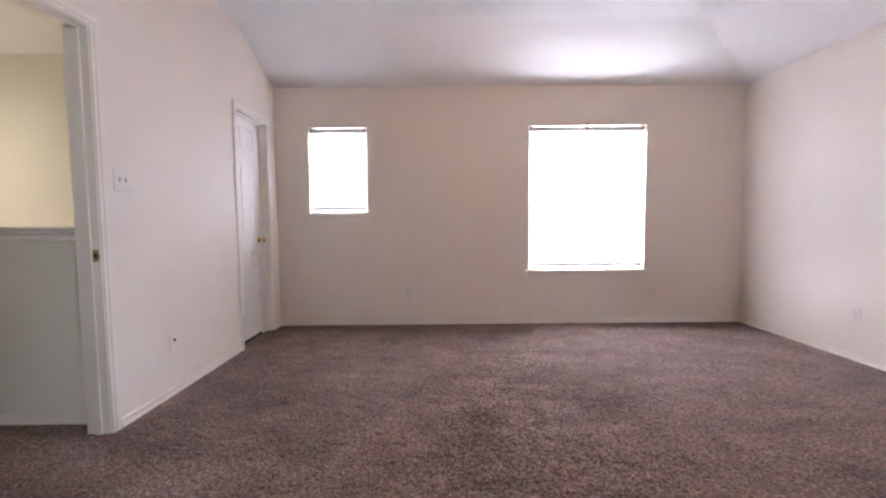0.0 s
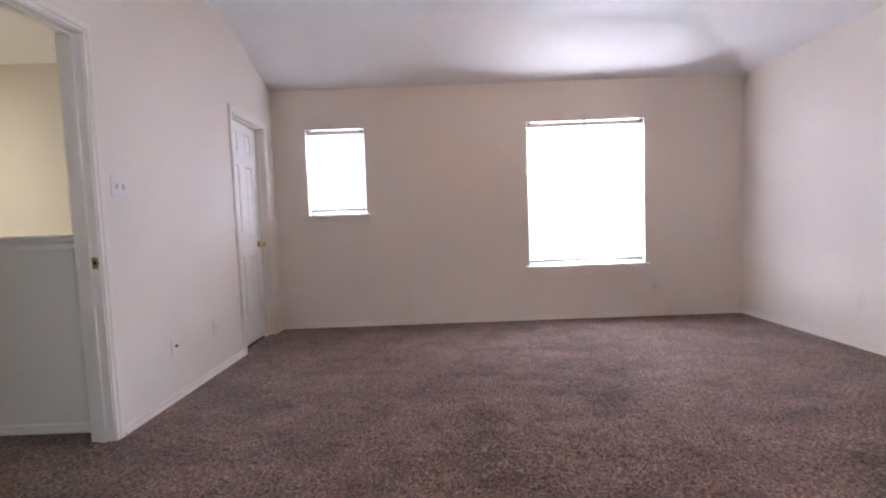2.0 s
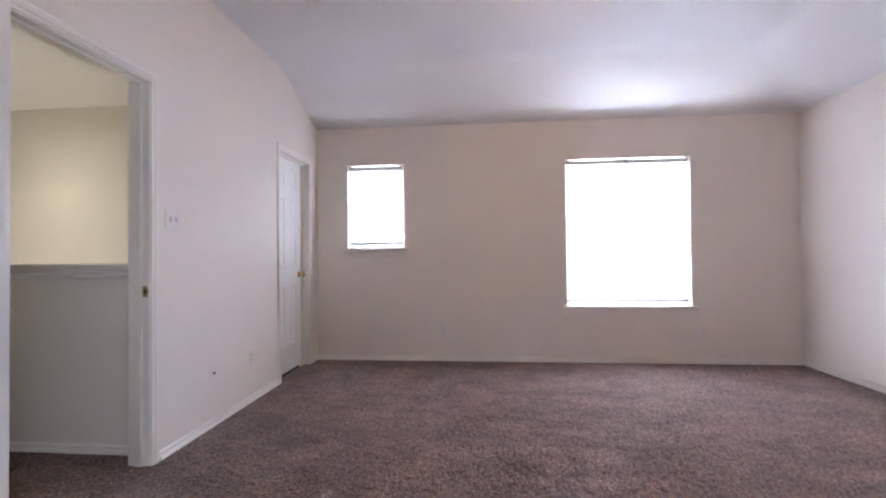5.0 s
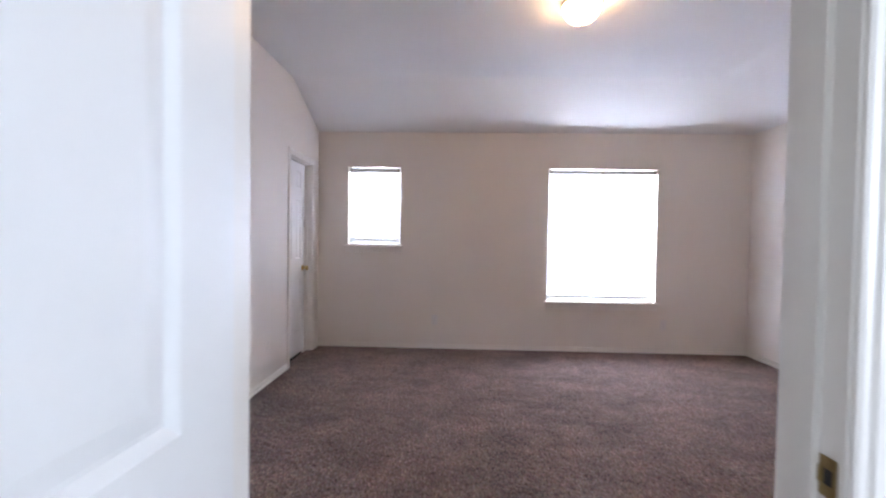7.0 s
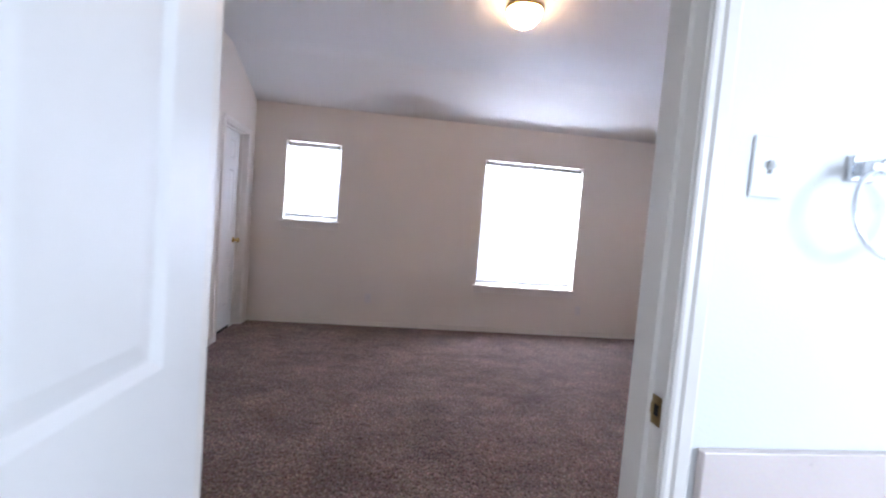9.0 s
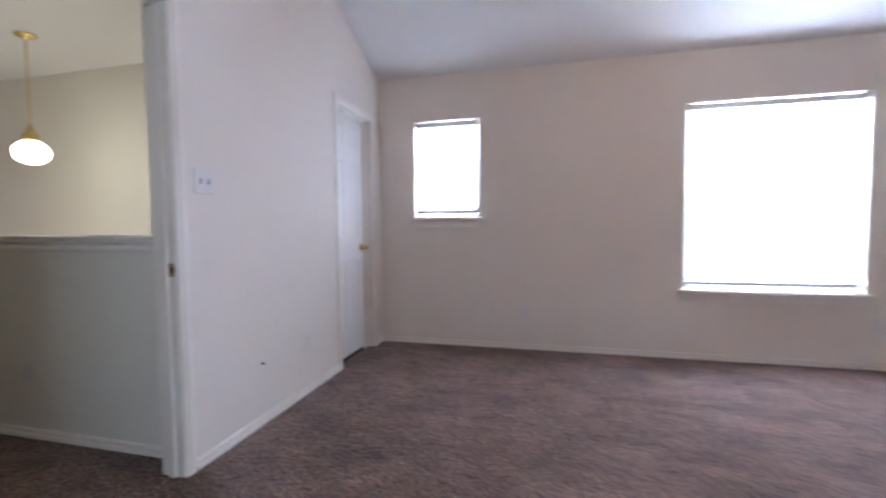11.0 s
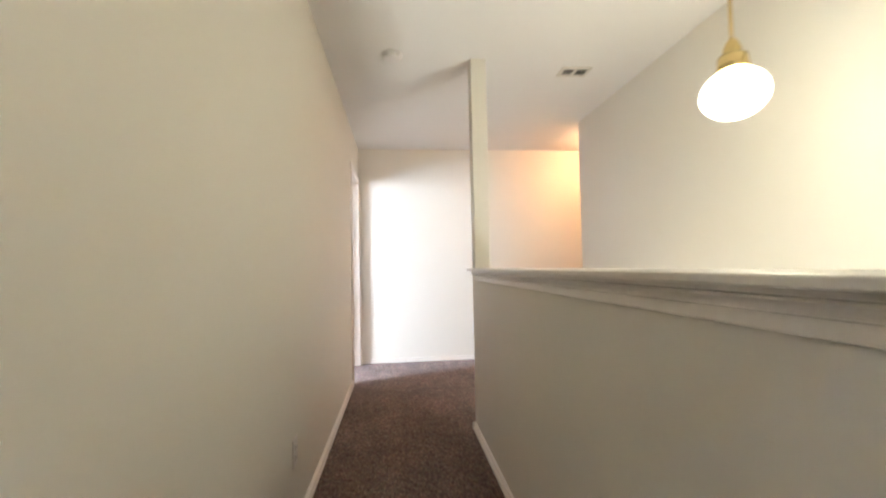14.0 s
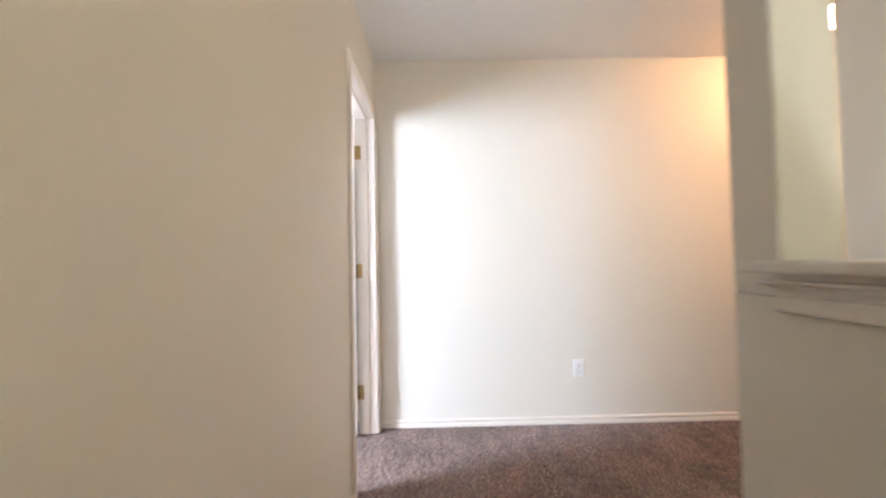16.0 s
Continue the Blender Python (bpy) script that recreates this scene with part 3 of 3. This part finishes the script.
# ---- cap of the half wall ----
def wall_cap():
    """Flat board on top with a moulding under its hall edge, returned at the post."""
    east = HALL_E - 0.001
    t = tagged(new("half_wall_cap"), "white painted wooden cap with crown moulding on the half wall", "railing cap", kind="structure")
    part("board", soft_box(POST_E, east, HALL_N - 0.052, HALL_N + 0.155, 1.044, 1.061, 0.004, 3), TRIM, t)
    part("board", soft_box(POST_E - 0.024, POST_E - 0.001, HALL_N - 0.052, HALL_N - 0.001, 1.044, 1.061, 0.004, 3), TRIM, t)
    part("substrate", box(bmesh.new(), POST_E, east, HALL_N - 0.002, HALL_N + 0.117, 1.006, 1.0435), TRIM, t)
    prof = [(0.0, 0.986), (0.012, 0.985), (0.016, 0.987), (0.017, 0.991), (0.017, 1.004), (0.015, 1.008), (0.009, 1.010), (0.010, 1.014), (0.015, 1.020), (0.024, 1.026), (0.031, 1.028), (0.032, 1.032), (0.023, 1.034), (0.023, 1.0435), (0.0, 1.0435)]
    bm = bmesh.new()
    rings = [[bm.verts.new((x + (d if x < -4 else 0), HALL_N - 0.0005 - d, z)) for d, z in [(q[0], q[1]) for q in prof]] for x in (POST_W + 0.008, east)]
    for i, (d, z) in enumerate(prof):
        rings[0][i].co.x = POST_E + 0.024 - d
    k = len(prof)
    for i in range(k):
        bm.faces.new((rings[0][i], rings[0][(i + 1) % k], rings[1][(i + 1) % k], rings[1][i]))
    bm.faces.new(rings[0]), bm.faces.new(rings[1])
    part("moulding", bm, TRIM, t)
    return t


wall_cap()

# ---- windows and blinds ----
def window(name, x0, x1, z0, z1, label):
    t = tagged(new(name), label, "window", kind="structure")
    y0, y1 = NORTH + 0.085, NORTH + 0.145
    fr = part("window_frame", bmesh.new(), VINYL, t)
    bm = bmesh.new()
    for a in ((x0, x0 + 0.035, z0, z1), (x1 - 0.035, x1, z0, z1), (x0 + 0.035, x1 - 0.035, z1 - 0.035, z1), (x0 + 0.035, x1 - 0.035, z0, z0 + 0.04)):
        box(bm, a[0], a[1], y0, y1, a[2], a[3])
    bm.to_mesh(fr.data)
    bm.free()
    zm = (z0 + z1) / 2
    for sash_y, a, b in ((y0 + 0.030, zm - 0.01, z1 - 0.036), (y0 + 0.004, z0 + 0.041, zm + 0.025)):
        bm = bmesh.new()
        xa, xb = x0 + 0.036, x1 - 0.036
        for q in ((xa, xa + 0.03, a, b), (xb - 0.03, xb, a, b), (xa + 0.03, xb - 0.03, b - 0.035, b), (xa + 0.03, xb - 0.03, a, a + 0.035)):
            box(bm, q[0], q[1], sash_y, sash_y + 0.024, q[2], q[3])
        s = part("sash", bm, VINYL, t)
        pane = part("pane", box(bmesh.new(), xa + 0.03, xb - 0.03, sash_y + 0.010, sash_y + 0.014, a + 0.035, b - 0.035), GLASS, s)
        pane.visible_shadow = False
    part("window_sill", soft_box(x0 - 0.035, x1 + 0.035, NORTH - 0.045, NORTH - 0.0005, z0 - 0.028, z0 + 0.001, 0.006, 3), TRIM, t)
    part("stool", box(bmesh.new(), x0 + 0.001, x1 - 0.001, NORTH - 0.0005, y0, z0 + 0.0005, z0 + 0.006), TRIM, t)
    part("apron", soft_box(x0 - 0.02, x1 + 0.02, NORTH - 0.016, NORTH - 0.0005, z0 - 0.088, z0 - 0.0285, 0.004, 2), TRIM, t)
    return t


def blind(x0, x1, z0, z1, label):
    """Mini blind hung inside the window's recess: head rail, slats on cords, bottom rail, tilt wand."""
    y = NORTH + 0.040
    w = x1 - x0
    t = thing("window_blind", Matrix.Translation(((x0 + x1) / 2, y, z1)), label, "blind", "window blinds")
    h = w / 2 - 0.008
    part("head_rail", soft_box(-h, h, -0.018, 0.018, -0.058, -0.011, 0.003), VINYL, t)
    for x in ([-h + 0.02, 0, h - 0.02] if w > 1 else [-h + 0.02, h - 0.02]):
        part("bracket", soft_box(x - 0.015, x + 0.015, -0.022, 0.020, -0.050, -0.0005, 0.002), GRILLE, t, "grey metal bracket")
    bottom = -(z1 - z0) + 0.074
    pitch = 0.0205
    n = int((-0.070 - bottom - 0.006) / pitch)
    first = None
    for i in range(n):
        bm = bmesh.new()
        prev = None
        for k in range(5):
            a = (k / 4 - 0.5) * 0.025
            lift = 0.0022 * (1 - (2 * k / 4 - 1) ** 2)
            row = [bm.verts.new((sx * (h - 0.004), a, lift + dz)) for dz in (0, 0.0005) for sx in (-1, 1)]
            if prev:
                bm.faces.new((prev[0], prev[1], row[1], row[0]))
                bm.faces.new((prev[2], row[2], row[3], prev[3]))
                bm.faces.new((prev[0], row[0], row[2], prev[2]))
                bm.faces.new((prev[1], prev[3], row[3], row[1]))
            prev = row
        if first is None:
            first = part("slat", bm, BLIND, t, smooth=True)
            ob = first
        else:
            bm.free()
            ob = new("slat", first.data)
            ob.parent = t
        ob.matrix_basis = Matrix.Translation((0, 0.0, -0.072 - i * pitch)) @ pose(0, 0, 0, -83)
    part("bottom_rail", soft_box(-h + 0.003, h - 0.003, -0.012, 0.012, bottom - 0.036, bottom - 0.002, 0.003), VINYL, t)
    cords = [-h + 0.12, h - 0.12] if w < 1 else [-h + 0.12, 0, h - 0.12]
    for x in cords:
        part("cord", box(bmesh.new(), x - 0.0008, x + 0.0008, -0.014, -0.0125, bottom - 0.003, -0.06), VINYL, t)
    part("wand", moved(lathe([(0.003, -0.62 * min(1, (z1 - z0) / 1.0)), (0.004, -0.60 * min(1, (z1 - z0))), (0.004, -0.05), (0.002, -0.03)], 8), Matrix.Translation((-h + 0.06, -0.024, 0))), VINYL, t, "clear plastic tilt wand")
    return t


window("window_1", *WIN_BIG, "large white single-hung window with sill and apron")
window("window_2", *WIN_SMALL, "small white single-hung window with sill and apron")
blind(*WIN_BIG, "wide white mini blind closed over the bright window")
blind(*WIN_SMALL, "narrow white mini blind closed over the bright window")


# ---- doors ----
def six_panels(w):
    stile = 0.11
    pw = (w - 3 * stile) / 2
    cols = [(stile, stile + pw), (2 * stile + pw, w - stile)]
    rows = [(0.23, 0.80), (1.00, 1.62), (1.73, 1.92)]
    return cols, rows


def make_door(name, m, w, h, label, hinge_mat, knob_x, knob_z, cols, rows, knobs=("front",), hinges=(), hinge_side=None):
    """Leaf in local x 0..w, y 0..0.035, z 0..h; front is local -y."""
    d = tagged(part(name, panel_leaf(w, h, 0.035, cols, rows), DOORPAINT), label, "door", kind="structure")
    d.matrix_basis = m
    for k in knobs:
        y, r = (0, 90) if k == "front" else (0.035, -90)
        knob(d, Matrix.Translation((knob_x, y, knob_z)) @ pose(0, 0, 0, r))
    for hm in hinges:
        hinge(d, hm, hinge_mat)
    return d


# bedroom door, folded back flat against the west wall; its hinged edge lies at the jamb
w1 = 0.722
cols, rows = six_panels(w1)
d1 = make_door("door_1", Matrix.Translation((WEST + 0.024 + 0.035, HALL_DOOR[0] - 0.006, 0.012)) @ pose(0, 0, 0, 0, 0, -91.5), w1, 2.0, "white panelled bedroom door folded back against the wall", BRONZE, w1 - 0.065, 0.90, cols, rows, ("front", "back"))
for z in (0.24, 1.055, 1.85):
    hinge(tagged(put_at(new("door_hinge"), Matrix.Translation((WEST - 0.003, HALL_DOOR[0] + 0.001, z))), "dull metal hinge on the bedroom door jamb", "hinge", "bedroom door hinges"), pose(0, 0, 0, 0, 0, 180), BRONZE, 0.096)

# bedroom closet door, shut, set back in its frame
w2 = CLOSET_DOOR[1] - CLOSET_DOOR[0] - 0.006
cols, rows = six_panels(w2)
make_door("door_2", Matrix.Translation((WEST - 0.082, CLOSET_DOOR[0] + 0.003, 0.012)) @ pose(0, 0, 0, 0, 0, 90), w2, 2.008, "narrow white panelled closet door, shut, with a brass knob", BRASS, w2 - 0.06, 0.898, cols, rows, ("front",))

# bathroom door, standing open into the bathroom
w3 = BATH_DOOR[1] - BATH_DOOR[0] - 0.006
cols, rows = six_panels(w3)
make_door("door_3", Matrix.Translation((BATH_DOOR[0] + 0.003 + 0.035, BATH_N - 0.001, 0.012)) @ pose(0, 0, 0, 0, 0, -92) @ Matrix.Diagonal((1, -1, 1, 1)), w3, 2.008, "white panelled bathroom door standing open", BRASS, w3 - 0.065, 0.90, cols, rows, ("front", "back"))

# door of the far room, open beyond its jamb
w4 = 0.72
cols, rows = six_panels(w4)
make_door("door_4", Matrix.Translation((END_DOOR[0] + 0.036, HALL_S - 0.118, 0.012)) @ pose(0, 0, 0, 0, 0, -90), w4, 2.0, "white panelled door standing open into the far room", BRASS, w4 - 0.065, 0.90, cols, rows, ("front",))
for z in (0.26, 1.03, 1.80):
    hinge(tagged(put_at(new("door_hinge"), Matrix.Translation((END_DOOR[0] + 0.001, HALL_S - 0.117, z))), "brass hinge on the jamb of the far doorway", "hinge", "far door hinges"), pose(0, 0, 0, 0, 0, 90), OLDBRASS)

# hall closet: door above a sill, a framed return-air panel below
cols = [(0.106, 0.338), (0.425, 0.655)]
rows = [(0.122, 0.729), (0.847, 1.317)]
d5 = make_door("door_5", Matrix.Translation((HC[0] + 0.003, HALL_S - 0.018, HC[2] + 0.008)) @ Matrix.Translation((HC[1] - HC[0] - 0.006, 0, 0)) @ pose(0, 0, 0, 0, 0, 180), HC[1] - HC[0] - 0.006, HC[3] - HC[2] - 0.012, "white panelled hall closet door, shut, above a raised sill", BRASS, HC[1] - HC[0] - 0.072, 0.912 - HC[2] - 0.008, cols, rows, ("front",))
bmj = bmesh.new()
box(bmj, HC[0] - 0.018, HC[0], HALL_S - 0.117, HALL_S + 0.002, HC[2] - 0.02, HC[3])
box(bmj, HC[1], HC[1] + 0.018, HALL_S - 0.117, HALL_S + 0.002, HC[2] - 0.02, HC[3])
box(bmj, HC[0] - 0.018, HC[1] + 0.018, HALL_S - 0.117, HALL_S + 0.002, HC[3], HC[3] + 0.018)
structure(part("trim", bmj, TRIM), "white lining of the hall closet doorway")
casing(S_HALL, HC[0], HC[1], HC[3], HC[2] - 0.004, label="white moulded casing of the hall closet")
sill = tagged(new("closet_sill"), "white painted sill and apron under the closet door", "sill", kind="structure")
part("board", soft_box(HC[0] - 0.09, HC[1] + 0.09, HALL_S - 0.055, HALL_S + 0.030, HC[2] - 0.038, HC[2] - 0.011, 0.004, 2), TRIM, sill)
part("apron", soft_box(HC[0] - 0.06, HC[1] + 0.06, HALL_S + 0.0005, HALL_S + 0.014, HC[2] - 0.10, HC[2] - 0.039, 0.003, 2), TRIM, sill)


def return_panel():
    m = S_HALL.mount((HC[0] + HC[1]) / 2, 0, 0.27)
    t = thing("return_air_grille", m, "white metal return air grille under the closet", "air grille")
    w, h = (HC[1] - HC[0]) / 2 + 0.05, 0.19
    bm = bmesh.new()
    for a in ((-w, w, h - 0.03, h), (-w, w, -h, -h + 0.03), (-w, -w + 0.03, -h + 0.03, h - 0.03), (w - 0.03, w, -h + 0.03, h - 0.03)):
        box(bm, a[0], a[1], -0.010, -0.0005, a[2], a[3])
    part("frame", bm, TRIM, t)
    first = None
    for i in range(16):
        if first is None:
            first = ob = part("slat", box(bmesh.new(), -w + 0.03, w - 0.03, -0.001, 0.0, -0.011, 0.011), TRIM, t)
        else:
            ob = new("slat", first.data)
            ob.parent = t
        ob.matrix_basis = Matrix.Translation((0, -0.005, -h + 0.045 + i * 0.0193)) @ pose(0, 0, 0, 25)
    return t


return_panel()
lower = tagged(put_at(new("door_hinge"), Matrix.Translation((HC[1], HALL_S - 0.011, 0.858))), "dull metal hinge on the hall closet door", "hinge", "closet hinges")
hinge(lower, pose(0, 0, 0, 0, 0, 90), BRONZE, 0.10)
upper = tagged(put_at(new("door_hinge"), Matrix.Translation((HC[1], HALL_S - 0.011, 1.84))), "dull metal hinge on the hall closet door", "hinge", "closet hinges")
hinge(upper, pose(0, 0, 0, 0, 0, 90), BRONZE, 0.10)

strike_plate("strike_plate", Matrix.Translation((WEST - 0.022, HALL_DOOR[1] - 0.0005, 0.914)) @ pose(0, 0, 0, 0, 0, 180) @ Matrix.Diagonal((-1, 1, 1, 1)), OLDBRASS, "worn brass strike plate in the bedroom door jamb")
strike_plate("strike_plate", Matrix.Translation((BATH_DOOR[1] - 0.0005, BATH_N + 0.022, 0.914)) @ pose(0, 0, 0, 0, 0, 90), OLDBRASS, "worn brass strike plate in the bathroom door jamb")

# ---- switches and outlets ----
light_switch(S_WEST.mount(2.456, 0, 1.306), 2, "white double light switch beside the bedroom door")
light_switch(S_BATH.mount(0.872, 0, 1.405), 1, "white single light switch beside the bathroom door", WHITEPLASTIC)
outlet(S_BATH.mount(1.275, 0, 1.08), "white duplex outlet above the bathroom counter", WHITEPLASTIC)
outlet(S_NORTH.mount(-0.058, 0, 0.325))
outlet(S_NORTH.mount(2.50, 0, 0.318))
outlet(S_EAST.mount(3.323, 0, 0.34))
outlet(S_WEST.mount(3.29, 0, 0.335), "off-white painted outlet near the closet door", PAINTED)
outlet(S_HALL.mount(-3.927, 0, 0.33), "off-white outlet low on the long hall wall")
outlet(S_HALF.mount(-2.515, 0, 0.335), "off-white outlet low on the half wall")
outlet(S_END.mount(2.80, 0, 0.36), "white outlet on the end wall of the hall", WHITEPLASTIC)


def cable_plate(m):
    t = thing("cable_plate", m, "white cable plate with a dark round socket", "wall plate")
    part("plate", cover_plate(0.072, 0.116), PAINTED, t)
    part("socket", moved(lathe([(0.0085, 0.0), (0.0085, 0.004), (0.006, 0.010), (0.004, 0.0105)], 18), Matrix.Translation((0.006, -0.005, 0.008)) @ pose(0, 0, 0, 90)), DARK, t, "dark round cable socket")
    for z in (-0.042, 0.042):
        part("screw", face_screw(0, z), PLASTIC, t)


cable_plate(S_WEST.mount(2.812, 0, 0.332))


# ---- bedroom ceiling lamp ----
def ceiling_lamp(at, r, drop, glow, label):
    t = thing("ceiling_lamp", Matrix.Translation(at), label, "ceiling lamp", "ceiling lamps")
    part("base", lathe([(r * 0.92, -0.0005), (r * 1.0, -0.006), (r * 1.02, -0.022), (r * 0.97, -0.030)], 40), BRASS, t, "brass rim", True)
    curve = [(r * 0.965 * math.cos(a), -0.031 - drop * math.sin(a)) for a in [math.pi / 2 * i / 12 for i in range(12)]]
    part("bowl", lathe(curve + [(0.004, -0.031 - drop)], 40), glow, t, "frosted glass bowl, lit", True)
    part("finial", moved(lathe([(0.004, 0.006), (0.009, 0.0), (0.011, -0.006), (0.006, -0.013), (0.002, -0.016)], 16), Matrix.Translation((0, 0, -0.031 - drop))), BRASS, t, "", True)
    return t


ceiling_lamp((0.95, 2.53, HIGH), 0.125, 0.105, BOWL, "lit frosted bowl lamp on the bedroom ceiling")
ceiling_lamp((-6.42, 4.10, CEIL), 0.10, 0.085, ENDGLOW, "lit warm bowl lamp on the landing ceiling")


# ---- pendant over the stairwell ----
def pendant(x, y):
    t = thing("pendant_lamp", Matrix.Translation((x, y, CEIL)), "lit opal globe pendant on a brass stem over the stairwell", "pendant lamp")
    part("canopy", lathe([(0.062, -0.0005), (0.064, -0.006), (0.056, -0.016), (0.036, -0.024), (0.014, -0.028), (0.010, -0.040), (0.006, -0.044)], 32), BRASS, t, "brass ceiling canopy", True)
    part("stem", lathe([(0.0055, -0.040), (0.0055, -0.637)], 14), BRASS, t, "thin brass stem", True)
    part("fitter", lathe([(0.006, -0.617), (0.012, -0.624), (0.024, -0.647), (0.028, -0.664), (0.026, -0.674), (0.044, -0.682), (0.047, -0.712), (0.049, -0.730), (0.045, -0.733)], 32), BRASS, t, "brass shade holder", True)
    rz, rr, zc = 0.084, 0.099, -0.810
    out = [(0.040, -0.726)] + [(rr * math.sin(a), zc + rz * math.cos(a)) for a in [0.36 + (math.pi - 0.36 - 0.02) * i / 24 for i in range(25)]]
    part("globe", lathe(out, 40), GLOBE, t, "flattened opal glass globe, lit", True)


pendant(-3.377, 3.04)


# ---- attic hatch, smoke detector, vent ----
def attic_hatch():
    x0, x1, y0, y1 = -4.03, -3.50, 1.555, 2.325
    t = tagged(new("attic_hatch"), "white attic hatch with a thin frame in the hall ceiling", "hatch")
    t.matrix_basis = Matrix.Translation((0, 0, 0))
    bm = bmesh.new()
    g = 0.028
    for a in ((x0 - g, x1 + g, y0 - g, y0), (x0 - g, x1 + g, y1, y1 + g), (x0 - g, x0, y0, y1), (x1, x1 + g, y0, y1)):
        box(bm, a[0], a[1], a[2], a[3], CEIL - 0.010, CEIL - 0.0003)
    part("frame", bm, TRIM, t)
    # Flat dark sheet, its rim showing as the shade in the gap.
    part("gap", box(bmesh.new(), x0, x1, y0, y1, CEIL - 0.0012, CEIL - 0.0003), DARK, t, "dark sheet for the shaded gap round the panel")
    part("panel", soft_box(x0 + 0.006, x1 - 0.010, y0 + 0.006, y1 - 0.006, CEIL - 0.006, CEIL - 0.0014, 0.001), CEILING, t)


attic_hatch()
sd = thing("smoke_detector", Matrix.Translation((-4.775, 1.90, CEIL)), "round white smoke detector on the hall ceiling", "smoke detector")
part("base", lathe([(0.066, -0.0004), (0.068, -0.006), (0.066, -0.012)], 36), PLASTIC, sd, "", True)
part("cover", lathe([(0.060, -0.012), (0.062, -0.020), (0.055, -0.034), (0.040, -0.041), (0.004, -0.042)], 36), PLASTIC, sd, "", True)
for i in range(10):
    a = 2 * math.pi * i / 10
    # Raised blocks in a darker tone, in place of the slots' own shade.
    part("slot", moved(box(bmesh.new(), -0.010, 0.010, -0.002, 0.002, -0.030, -0.024), pose(0.0595 * math.cos(a), 0.0595 * math.sin(a), 0, 0, 0, math.degrees(a) + 90)), GRILLE, sd)


def ceiling_vent():
    t = thing("ceiling_vent", Matrix.Translation((-4.94, 3.18, CEIL)), "off-white louvred air register with dark slots in the ceiling", "air vent")
    w, d = 0.068, 0.105
    bm = bmesh.new()
    for a in ((-w, w, d - 0.022, d), (-w, w, -d, -d + 0.022), (-w, -w + 0.022, -d + 0.022, d - 0.022), (w - 0.022, w, -d + 0.022, d - 0.022), (-w + 0.022, w - 0.022, -0.008, 0.008)):
        box(bm, a[0], a[1], a[2], a[3], -0.009, -0.0004)
    part("frame", bm, GRILLE, t)
    # No duct is built: its shade is the colour of this sheet.
    part("backing", box(bmesh.new(), -w + 0.022, w - 0.022, -d + 0.022, d - 0.022, -0.0015, -0.0004), DARK, t, "dark sheet standing in for the unlit duct")
    first = None
    for i in range(7):
        for y0, y1 in ((-d + 0.022, -0.008), (0.008, d - 0.022)):
            ob = part("slat", box(bmesh.new(), -0.0045, 0.0045, y0, y1, -0.0005, 0.0005), GRILLE, t)
            ob.matrix_basis = Matrix.Translation((-w + 0.029 + i * 0.013, 0, -0.006)) @ pose(0, 0, 0, 0, 22)


ceiling_vent()


# ---- bathroom wall and vanity ----
def towel_ring(m):
    t = thing("towel_ring", m, "chrome towel ring hanging on a square post", "towel ring")
    part("mount", soft_box(-0.026, 0.026, -0.012, 0, -0.026, 0.026, 0.004, 3), CHROME, t)
    part("arm", soft_box(-0.012, 0.012, -0.055, -0.010, -0.016, 0.014, 0.004, 2), CHROME, t)
    part("arm", soft_box(-0.036, 0.036, -0.056, -0.040, -0.012, 0.006, 0.004, 2), CHROME, t)
    bm = bmesh.new()
    R, r, n, k = 0.083, 0.0045, 56, 10
    rings = []
    for i in range(n):
        a = 2 * math.pi * i / n
        c = Vector((math.sin(a), 0, math.cos(a)))
        rings.append([bm.verts.new(c * (R + r * math.cos(b)) + Vector((0, r * math.sin(b), 0))) for b in [2 * math.pi * j / k for j in range(k)]])
    for i in range(n):
        for j in range(k):
            bm.faces.new((rings[i][j], rings[(i + 1) % n][j], rings[(i + 1) % n][(j + 1) % k], rings[i][(j + 1) % k]))
    put_at(part("ring", bm, CHROME, t, "round chrome ring", True), Matrix.Translation((0.006, -0.047, -0.005)) @ pose(0, 0, 0, -8, 0, 6) @ Matrix.Translation((0, 0, -R)))


towel_ring(S_BATH.mount(1.067, 0, 1.42))
CT = 0.728
van = thing("vanity_cabinet", Matrix.Translation((1.60, BATH_N - 0.27, 0)), "white painted vanity cabinet under the counter", "cabinet")
part("body", soft_box(-0.80, 0.80, -0.26, 0.268, 0.0, CT - 0.04, 0.003), CABINET, van)
for i in range(3):
    dd = part("door", moved(panel_leaf(0.49, 0.56, 0.018, [(0.07, 0.42)], [(0.07, 0.49)]), Matrix.Translation((-0.77 + i * 0.52, -0.279, 0.11))), CABINET, van)
    part("handle", moved(lathe([(0.006, 0), (0.006, 0.012), (0.014, 0.018), (0.010, 0.026), (0.002, 0.028)], 14), Matrix.Translation((-0.72 + i * 0.52, -0.279, 0.58)) @ pose(0, 0, 0, 90)), CHROME, dd)
ctr = thing("vanity_counter", Matrix.Translation((1.60, BATH_N, CT)), "pale laminate vanity counter with a backsplash", "counter")
part("top", soft_box(-0.815, 0.84, -0.56, -0.0005, -0.039, 0.0, 0.006, 3), LAMINATE, ctr)
part("backsplash", soft_box(-0.805, 0.84, -0.020, -0.0006, 0.0005, 0.124, 0.003, 2), LAMINATE, ctr, "pale laminate backsplash")
